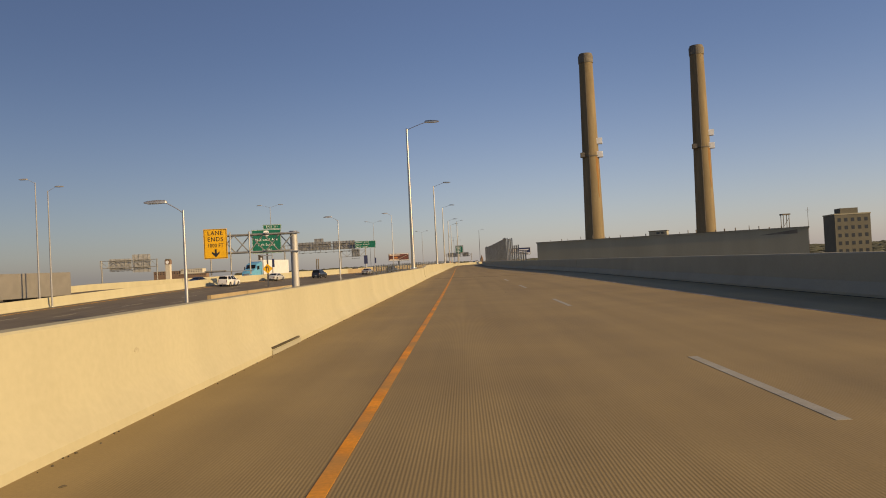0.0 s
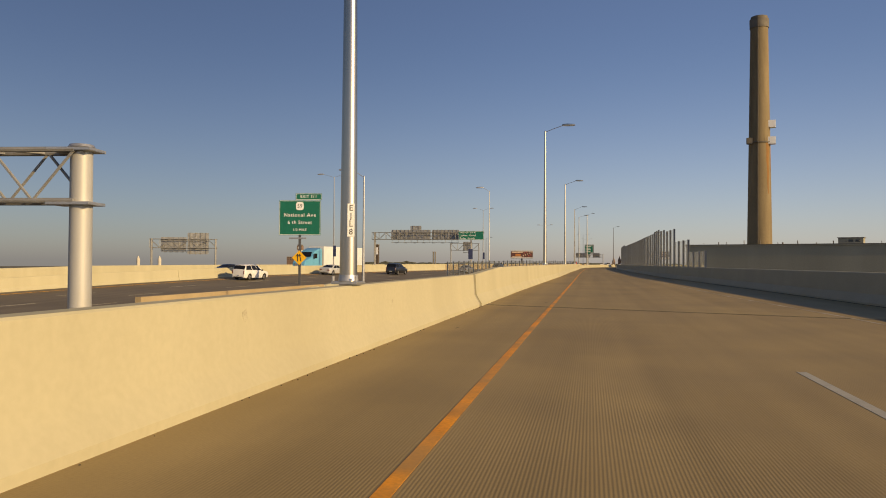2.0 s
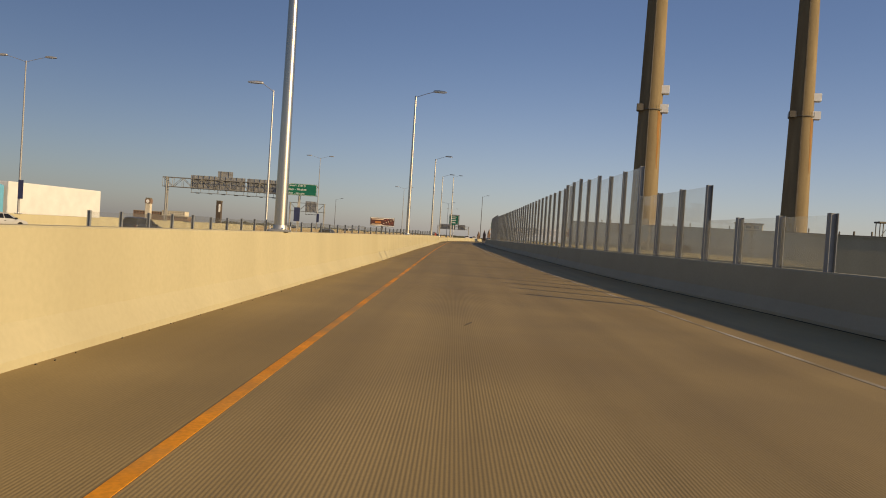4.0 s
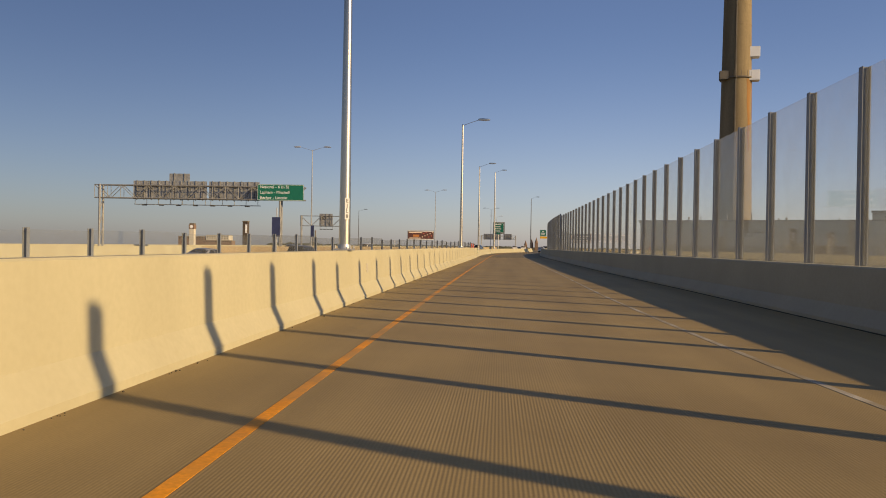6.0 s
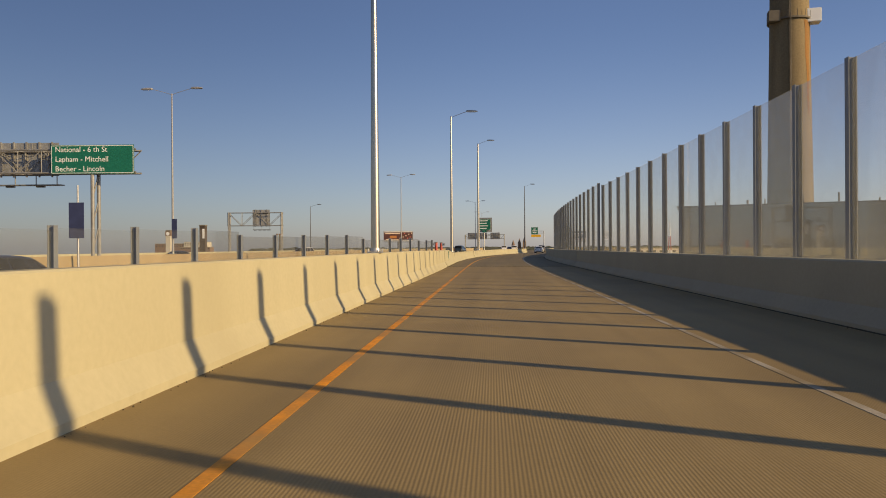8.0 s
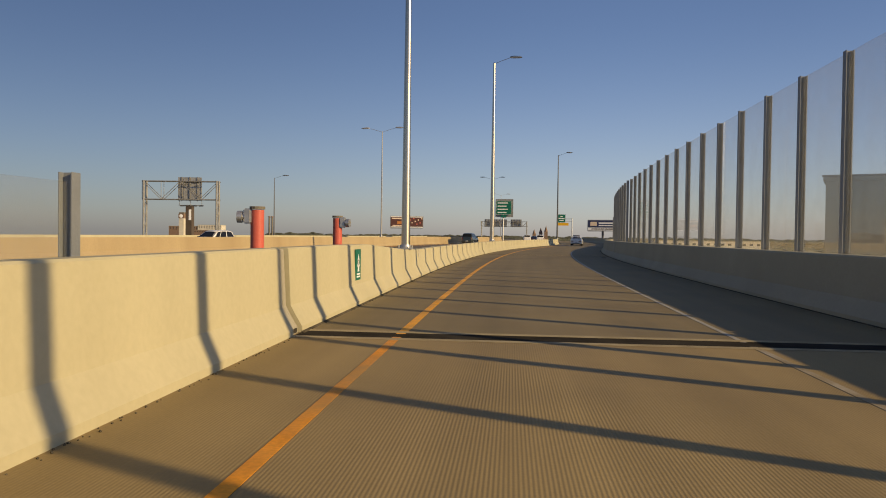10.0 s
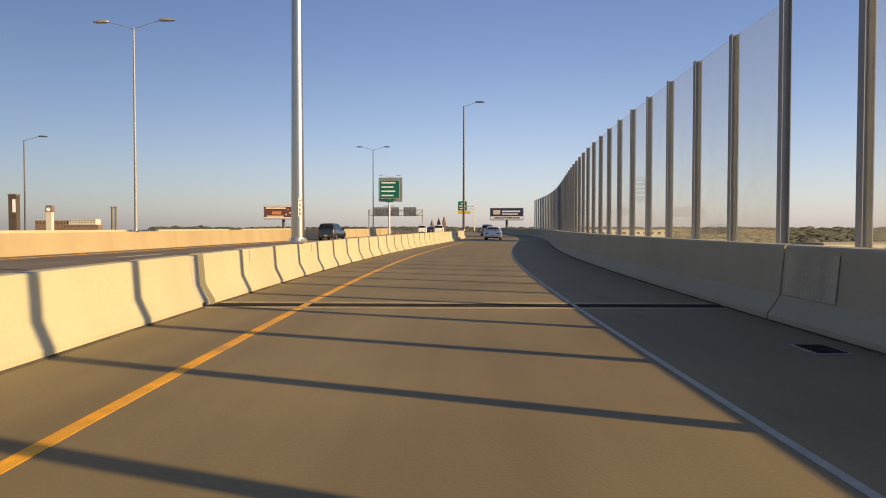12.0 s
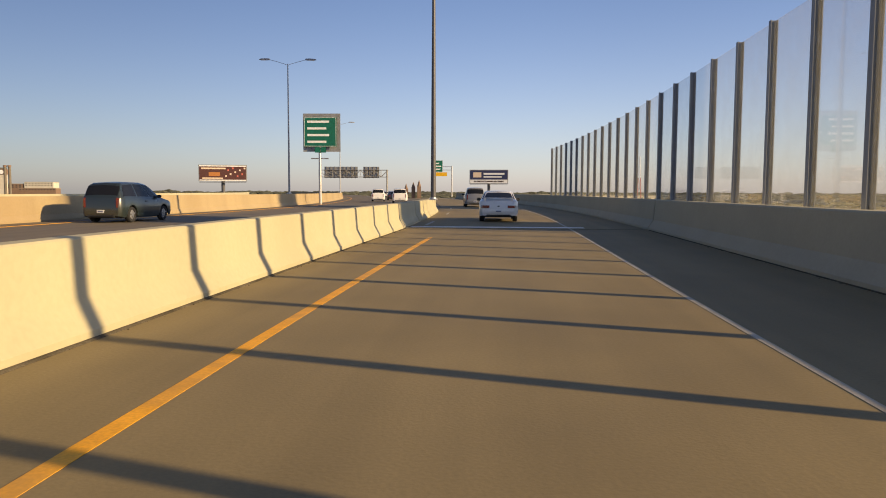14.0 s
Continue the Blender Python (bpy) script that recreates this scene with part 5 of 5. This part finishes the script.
def sign_bridge(name, label, x0, x1, y, zb, z0, z1, panels, legs, turn=0.0, lights=True):
    """An overhead sign bridge: legs, truss and sheets (x0, x1, z0, z1, front sheet, lines of legend)."""
    g = root(name, label, "sign gantry", pose((x0 + x1) / 2, y, 0, 0, 0, turn))
    h = (x1 - x0) / 2
    for lx in legs:
        for yy in (-0.45, 0.45):
            part("leg", tube((lx, yy, zb), (lx, yy, z1 + 0.1), 0.13, seg=10), TRUSS, g)
        for k in range(4):
            za = zb + (z0 - zb) * k / 4
            part("leg_brace", tube((lx, -0.45, za), (lx, 0.45, za + (z0 - zb) / 4), 0.05, seg=6), TRUSS, g)
    truss(g, -h, h, z0, z1, 0, 0.9, 0.07)
    for a, b, c, d2, front, lines in panels:
        yy = -0.62 if front else 0.62
        p = panel("sign_panel", g, a, b, yy, c, d2, SIGN_GREEN if front else SIGN_BACK, -1 if front else 1, "green legend panel" if front else "bare grey back of a sign panel", border=front)
        if not front:
            for k in range(max(2, int((b - a) / 0.9))):
                xx = a + (k + 0.5) * (b - a) / max(2, int((b - a) / 0.9))
                part("upright", box(xx - 0.05, xx + 0.05, 0.5, 0.59, c - 0.1, d2 + 0.05), TRUSS, p)
        for i, t in enumerate(lines):
            n = len(lines)
            z = d2 - (d2 - c) * (i + 0.5) / n
            if t:
                letter(t, (d2 - c) / n * 0.78, SIGN_WHITE, p, (a + 0.3, yy - 0.03, z), align="LEFT")
            else:
                part("legend_bar", box(a + 0.3, b - 0.5 - 0.3 * (i % 2), yy - 0.03, yy - 0.024, z - 0.11, z + 0.11), SIGN_WHITE, p)
    if lights:
        part("catwalk", box(min(q[0] for q in panels), max(q[1] for q in panels if not q[4]) if any(not q[4] for q in panels) else h, 0.8, 1.4, z0 - 0.75, z0 - 0.68), TRUSS, g)
        for a, b, c, d2, front, lines in panels:
            if not front:
                for k in range(int((b - a) / 1.5) + 1):
                    part("hanger", tube((a + 0.2 + k * 1.5, 0.7, z0 - 0.7), (a + 0.2 + k * 1.5, 0.7, c), 0.035, seg=6), TRUSS, g)
        for k in range(12):
            xx = -h + (k + 0.5) * 2 * h / 12
            if xx > max(q[1] for q in panels if not q[4]) or xx < min(q[0] for q in panels):
                continue
            part("sign_light", box(xx - 0.3, xx + 0.3, 1.3, 1.55, z0 - 0.85, z0 - 0.7, bevel=0.02), TRUSS, g)
    return g


# big bridge over the mainline, seen mostly from behind
sign_bridge("sign_bridge", "overhead sign bridge with grey sign backs and one green panel", -50.5, -24.0, 207.5, MAIN_Z(205), 6.7, 8.3,
            [(-8.8, 0.6, 6.6, 8.95, False, ()), (0.9, 7.3, 6.6, 8.95, False, ()), (-4.2, -1.6, 8.97, 9.9, False, ()), (7.4, 13.2, 6.6, 8.6, True, ("National - 6 th St", "Lapham - Mitchell", "Becher - Lincoln"))], (-12.6, 10.2), 3)
sign_bridge("sign_bridge", "smaller overhead sign bridge with one square grey sign back", -48.5, -38.3, 292.7, MAIN_Z(290), 5.6, 8.0,
                 [(-0.7, 2.5, 5.5, 8.6, False, ())], (-4.9, 4.9), 3)
sign_bridge("sign_bridge", "distant overhead sign bridge over the opposite carriageway", -84.2, -71.6, 171, MAIN_Z(171) - 1, 3.9, 5.6, [(-4.4, 0.4, 3.3, 6.0, False, ()), (0.6, 4.6, 2.7, 6.9, False, ())], (-6, 6), 22)
sign_bridge("sign_bridge", "far overhead sign bridge with grey sign backs", -10.6, 5.6, 455, -0.1, 4.7, 6.3, [(-7.0, 0.9, 4.5, 7.1, False, ()), (2.2, 6.0, 4.5, 7.1, False, ())], (-7.9, 7.9), -8, lights=False)
g = root("guide_sign", "green guide sign with a grey backing sheet on one post", "road sign", pose(-1.6, 358.0, 0, 0, 0, -6))
part("post", tube((0, 0.15, -0.1), (0, 0.15, 6.5), 0.16, 0.13, 14), GALV, g)
p = panel("sign_panel", g, -1.6, 1.75, 0, 5.9, 8.9, SIGN_GREEN)
for i in range(4):
    part("legend_bar", box(-1.25, 1.0 - 0.3 * (i % 2), -0.03, -0.024, 8.33 - i * 0.68, 8.55 - i * 0.68), SIGN_WHITE, p)
part("backing_sheet", box(-1.75, 2.1, 0.3, 0.34, 5.4, 9.3), SIGN_BACK, g)
for x in (-0.5, 0.1):
    part("lower_tab", box(x, x + 0.55, -0.02, 0.02, 5.3, 5.85), SIGN_GREEN, g)
part("arm", tube((-0.9, 0.1, 4.7), (0.9, 0.1, 4.7), 0.06, seg=8), GALV, g)
g = root("gore_sign", "small green exit sign with a yellow strip on a post", "road sign", pose(18.2, 484.2, 0, 0, 0, -6))
part("post", tube((4.9, 0.1, -0.1), (4.9, 0.1, 8.4), 0.2, 0.16, 14), GALV, g)
for z in (7.3, 8.2):
    part("arm", tube((4.9, 0.1, z), (-0.4, 0.1, z), 0.07, seg=8), GALV, g)
p = panel("sign_panel", g, -0.6, 2.4, 0, 6.75, 9.9, SIGN_GREEN)
for z, w in ((9.1, 1.0), (8.3, 2.2), (7.5, 1.7)):
    part("legend_bar", box(0.9 - w / 2, 0.9 + w / 2, -0.03, -0.024, z - 0.16, z + 0.16), SIGN_WHITE, p)
part("yellow_strip", box(-0.6, 3.6, -0.02, 0.02, 5.6, 6.65), SIGN_YEL, g)


# ---------- billboards ----------
def billboard(x, y, w, h, z, turn, base, label, bars):
    g = root("billboard", label, "billboard", pose(x, y, 0, 0, 0, turn))
    part("post", tube((0, 0.6, GROUND_Z), (0, 0.6, z + h * 0.4), 0.55, seg=16), DARKPOLE, g)
    part("frame", box(-w / 2 - 0.25, w / 2 + 0.25, -0.05, 0.9, z - 0.25, z + h + 0.25, bevel=0.04), SIGN_BACK, g)
    f = part("advert_sheet", box(-w / 2, w / 2, -0.1, -0.055, z, z + h), base, g)
    part("walkway", box(-w / 2, w / 2, -1.1, -0.1, z - 0.6, z - 0.5), DARKPOLE, g)
    for a, b, c, d, mt in bars:
        part("advert_bar", box(a * w - w / 2, b * w - w / 2, -0.115, -0.102, z + c * h, z + d * h), mt, f)
    return g


AD_RED = plain("advert_maroon", (0.085, 0.03, 0.022), 0.5)
AD_CREAM = plain("advert_cream", (0.7, 0.55, 0.4), 0.5)
AD_OCHRE = plain("advert_ochre", (0.42, 0.16, 0.04), 0.5)
AD_ROSE = plain("advert_rose", (0.55, 0.14, 0.10), 0.5)
billboard(-45.0, 513, 13.8, 4.6, 4.5, 8, AD_RED, "dark red billboard with pale lettering bars on a post", ((0.04, 0.56, 0.76, 0.86, AD_CREAM), (0.06, 0.5, 0.12, 0.2, AD_CREAM), (0.2, 0.44, 0.3, 0.56, AD_OCHRE), *[(0.55 + 0.05 * k, 0.585 + 0.05 * k, 0.25 + 0.13 * (k * 3 % 5), 0.36 + 0.13 * (k * 3 % 5), (AD_CREAM, AD_ROSE)[k % 2]) for k in range(9)], (0.0, 1.0, 0.94, 1.0, SIGN_WHITE), (0.0, 1.0, 0.0, 0.06, SIGN_WHITE)))
billboard(43.5, 557, 14.0, 4.8, 4.6, -12, AD_BLUE, "blue billboard with a white lower strip and pale bars", ((0.0, 1.0, 0.0, 0.28, SIGN_WHITE), (0.08, 0.3, 0.45, 0.85, AD_CREAM), (0.36, 0.92, 0.66, 0.8, SIGN_WHITE), (0.36, 0.85, 0.44, 0.54, SIGN_WHITE), (0.1, 0.9, 0.08, 0.2, AD_RED)))


# ---------- fire standpipes and their plate ----------
def standpipe(s, off, side):
    z0 = MAIN_Z(s)
    t = 1.66 - z0
    g = root("standpipe", "red fire standpipe with a grey capped outlet behind the barrier", "fire standpipe", stand(s, off, z0))
    smooth(part("pipe", tube((0, 0, 0), (0, 0, t), 0.095, seg=20), RED, g))
    smooth(part("outlet", tube((0, 0, t - 0.1), (side * 0.2, -0.05, t - 0.1), 0.05, seg=14), GALV, g))
    smooth(part("cap", tube((side * 0.2, -0.05, t - 0.1), (side * 0.27, -0.06, t - 0.1), 0.085, seg=14), GALV, g))
    part("valve", box(side * 0.12 - 0.06, side * 0.12 + 0.06, -0.1, 0.04, t - 0.2, t + 0.02, bevel=0.02), GALV, g)
    part("valve_wheel", tube((0, 0, t + 0.01), (0, 0, t + 0.05), 0.11, seg=14), CHIM_CAP, g)


standpipe(208.8, -2.15, -1)
standpipe(213.6, -2.15, 1)
s = 212.75
g = root("hydrant_plate", "green plate with a white hydrant symbol fixed to the barrier", "sign plate", stand(s, LEFT_BASE(s) - 0.185, 0.12, 90))
pl = part("plate", box(-0.22, 0.22, -0.025, -0.005, 0.32, 0.92), SIGN_GREEN, g)
bm = box(-0.055, 0.055, -0.03, -0.026, 0.50, 0.74)
for q in ((-0.10, 0.10, 0.58, 0.63), (-0.08, 0.08, 0.485, 0.505), (-0.075, 0.075, 0.70, 0.725), (-0.035, 0.035, 0.74, 0.79), (-0.012, 0.012, 0.79, 0.82)):
    box(q[0], q[1], -0.03, -0.026, q[2], q[3], bm)
hy = part("hydrant_symbol", bm, SIGN_WHITE, pl, "white hydrant symbol")
letter("3", 0.13, SIGN_BLACK, hy, (0, -0.033, 0.66))
for z in (0.435, 0.385):
    part("legend_bar", box(-0.15, 0.15, -0.03, -0.026, z - 0.015, z + 0.015), SIGN_WHITE, pl)


# ---------- buildings ----------
DARKBRICK = mat("dark_brown_brick", (0.085, 0.065, 0.05), rough=0.85, vary=0.15, scale=0.3, bump=0.0, fine=3)
def windows_row(parent, mt, x0, x1, y, z, w, h, n):
    for i in range(n):
        c = x0 + (i + 0.5) * (x1 - x0) / n
        part("window", box(c - w / 2, c + w / 2, y - 0.06, y + 0.1, z, z + h), mt, parent)


# the hall's long front is turned away from the low sun
g = root("power_station_hall", "long flat-roofed grey power-station hall in shade", "industrial building", pose(75.3, 251.8, GROUND_Z, 0, 0, -24))
top = 6.4 - GROUND_Z
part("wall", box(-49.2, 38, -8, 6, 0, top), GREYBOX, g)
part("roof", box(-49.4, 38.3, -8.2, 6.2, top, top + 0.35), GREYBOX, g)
part("parapet_cap", box(-49.5, 38.4, -8.3, -7.9, top + 0.35, top + 0.5), CHIM_CAP, g)
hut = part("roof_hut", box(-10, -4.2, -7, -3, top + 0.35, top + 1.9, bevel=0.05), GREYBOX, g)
part("hut_roof", box(-10.2, -4.0, -7.2, -2.8, top + 1.9, top + 2.1), CHIM_CAP, hut)
for x in (-7.6, -6.0):
    part("hut_opening", box(x, x + 1.1, -7.04, -6.9, top + 0.9, top + 1.5), DARKGLASS, hut)
rng = random.Random(7)
for k in range(22):
    x = -44 + k * 3.6 + rng.uniform(-1.4, 1.4)
    hh = rng.uniform(0.3, 1.3)
    pipe = part("vent_pipe", tube((x, -7 + rng.uniform(0, 1), top + 0.35), (x, -7, top + 0.5 + hh), rng.uniform(0.06, 0.22), seg=8), CHIM_CAP, g)
bm = bmesh.new()
vs = [bm.verts.new(p) for p in ((24, -8.02, top - 1.5), (35, -8.02, top - 1.5), (35, -8.02, top - 0.2))]
f = bm.faces.new(vs)
ex = bmesh.ops.extrude_face_region(bm, geom=[f])
bmesh.ops.translate(bm, vec=(0, 0.12, 0), verts=[q for q in ex["geom"] if isinstance(q, bmesh.types.BMVert)])
part("lean_to_end", bm, CHIM_CAP, g, "dark sloping lean-to end")

def block(name, label, x, y, w, d, h, mt, rows, cols, turn=0.0, cap=None):
    g = root(name, label, "building", pose(x, y, GROUND_Z, 0, 0, turn))
    part("wall", box(-w / 2, w / 2, -d / 2, d / 2, 0, h), mt, g)
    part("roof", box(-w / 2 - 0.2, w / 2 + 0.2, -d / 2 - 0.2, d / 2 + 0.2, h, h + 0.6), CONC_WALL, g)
    for r in range(rows):
        windows_row(g, DARKGLASS, -w / 2 + 0.5, w / 2 - 0.5, -d / 2, h - 3.2 - r * 3.6, w / cols * 0.45, 1.7, cols)
    if cap:
        part("penthouse", box(-w * cap, w * cap, -d / 4, d / 4, h + 0.6, h + 3.2), mt, g)
    return g


block("warehouse", "dull ochre multi-storey warehouse with rows of dark windows", 181.5, 352, 15.5, 14, 46.2, OCHRE, 5, 5, -6, 0.25)
g = root("lattice_tower", "thin lattice tower with a platform", "tower", pose(150, 345, GROUND_Z))
for x, y in ((-1.3, -1.3), (1.3, -1.3), (1.3, 1.3), (-1.3, 1.3)):
    part("leg", tube((x, y, 0), (x, y, 47.5), 0.16, seg=6), CHIM_CAP, g)
for z in (30, 34, 38, 42):
    part("brace", tube((-1.3, -1.3, z), (1.3, -1.3, z + 4), 0.1, seg=6), CHIM_CAP, g)
part("platform", box(-1.8, 1.8, -1.8, 1.8, 47.4, 48.0), CHIM_CAP, g)
g = root("radio_mast", "thin grey steel mast behind the hall", "radio mast", pose(160.5, 345, GROUND_Z))
part("mast", tube((0, 0, 0), (0, 0, 50.5), 0.16, 0.08, 8), CHIM_CAP, g)
part("crossbar", tube((-0.9, 0, 49.2), (0.9, 0, 49.2), 0.06, seg=6), CHIM_CAP, g)
BL = [(-640, 1720, 52, 24, 48, PALE, 2, 9, "cream factory block"), (-700, 1720, 60, 24, 45, BRICK, 2, 9, "dull brown factory wing"), (-615, 1655, 64, 20, 36.8, BRICK, 1, 12, "long low brown factory wing"),
      (150, 640, 46, 20, 26, PALE, 2, 9, "wide pale warehouse"), (95, 560, 30, 16, 24, BRICK, 2, 6, "low brown warehouse"), (210, 560, 60, 22, 26, PALE, 1, 12, "long pale shed"), (130, 480, 44, 18, 22, PALE, 1, 8, "pale flat shed"), (80, 430, 30, 14, 20, PALE, 1, 6, "pale flat shed"), (60, 470, 18, 12, 23, PALE, 1, 4, "small white shed"), (110, 400, 26, 14, 18, BRICK, 1, 6, "low brown brick workshop"), (70, 700, 70, 24, 29, BRICK, 1, 14, "long brown mill"), (160, 820, 90, 26, 31, PALE, 1, 16, "long pale mill")]
for x, y, w, d, h, mt, r, c, lab in BL:
    block("building", lab + " in the valley below the viaduct", x, y, w, d, h, mt, r, c)

# tall landmarks on the skyline
g = root("clock_tower", "square pale distant clock tower with a dark cap", "tower", pose(-654, 1609, GROUND_Z))
part("shaft", box(-5, 5, -5, 5, 0, 60, bevel=0.3), PALE, g)
part("belfry", box(-5.8, 5.8, -5.8, 5.8, 60, 69, bevel=0.3), BRICK, g)
part("roof", box(-5.0, 5.0, -5.0, 5.0, 69, 72, bevel=0.4), CHIM_CAP, g)
part("clock_face", tube((0, -5.9, 64.5), (0, -5.75, 64.5), 3.6, seg=24), SIGN_WHITE, g, "white clock face")
g = root("stair_tower", "slim dark brown tower with a pale panel near its top", "tower", pose(-142, 513, GROUND_Z))
part("shaft", box(-1.4, 1.4, -1.4, 1.4, 0, 44.6, bevel=0.1), DARKBRICK, g)
part("cap", box(-1.55, 1.55, -1.55, 1.55, 44.6, 45.2, bevel=0.08), CHIM_CAP, g)
part("pale_panel", box(0.1, 1.2, -1.5, -1.38, 38.5, 43.2, bevel=0.03), SIGN_WHITE, g, "white panel")
for dx in (-0.6, 0.6):
    g = root("stack", "slim dark smoke stack, one of a pair on the skyline", "chimney", pose(-97.7 + dx, 490.8, GROUND_Z), "slim stacks")
    smooth(part("shaft", tube((0, 0, 0), (0, 0, 40), 0.5, 0.36, 14), CHIM_CAP, g))
    part("rim", tube((0, 0, 39.6), (0, 0, 40.1), 0.46, seg=14), BRICK, g)
for x, y, h in ((-261, 426, 36.2), (-251, 432, 36.2)):
    g = root("silo", "slim white silo on the skyline", "silo", pose(x, y, GROUND_Z))
    smooth(part("shell", tube((0, 0, 0), (0, 0, h - 2), 1.0, seg=18), PALE, g))
    smooth(part("dome", tube((0, 0, h - 2), (0, 0, h), 1.0, 0.25, 18), PALE, g))
g = root("radio_mast", "thin red and white lattice mast in the valley", "radio mast", pose(80.4, 496.6, GROUND_Z))
H = 44.0
for k in range(4):
    a = k * math.pi / 2 + 0.4
    for j in range(7):
        r0, r1 = 2.6 * (1 - j / 7.3), 2.6 * (1 - (j + 1) / 7.3)
        mt = RED if j % 2 else SIGN_WHITE
        part("leg", tube((r0 * math.cos(a), r0 * math.sin(a), H * j / 7), (r1 * math.cos(a), r1 * math.sin(a), H * (j + 1) / 7), 0.11, seg=6), mt, g)
        b = a + math.pi / 2
        part("brace", tube((r0 * math.cos(a), r0 * math.sin(a), H * j / 7), (r1 * math.cos(b), r1 * math.sin(b), H * (j + 1) / 7), 0.06, seg=5), mt, g)
for x, y, h in ((40, 1079, 46), (34, 1083, 44), (26, 1075, 42)):
    g = root("steeple", "small distant reddish steeple against the sky", "tower", pose(x, y, GROUND_Z))
    part("tower", box(-2, 2, -2, 2, 0, h * 0.85), BRICK, g)
    part("spire", tube((0, 0, h * 0.85), (0, 0, h), 2.2, 0.05, 8), BRICK, g)

# far woods: rough clumps along the skyline
bm = bmesh.new()
rng = random.Random(11)
for k in range(9000):
    ang = rng.uniform(-0.32, 1.25)
    dist = rng.uniform(900, 2600)
    r = rng.uniform(1.8, 4) * dist / 1200
    c = Vector((dist * math.sin(ang), 150 + dist * math.cos(ang), GROUND_Z + r * 0.3 + 27 * (dist - 900) / 1700 + rng.uniform(0, 2)))
    tmp = bmesh.new()
    bmesh.ops.create_icosphere(tmp, subdivisions=1, radius=1)
    for v in tmp.verts:
        v.co *= rng.uniform(0.7, 1.25)
    join(bm, tmp, Matrix.Translation(c) @ Matrix.Diagonal((r * 2.4, r, r * rng.uniform(0.45, 0.8), 1)))
tagged(part("far_woods", bm, FOLIAGE), "dull green distant woods along the skyline", "trees", kind="stuff")
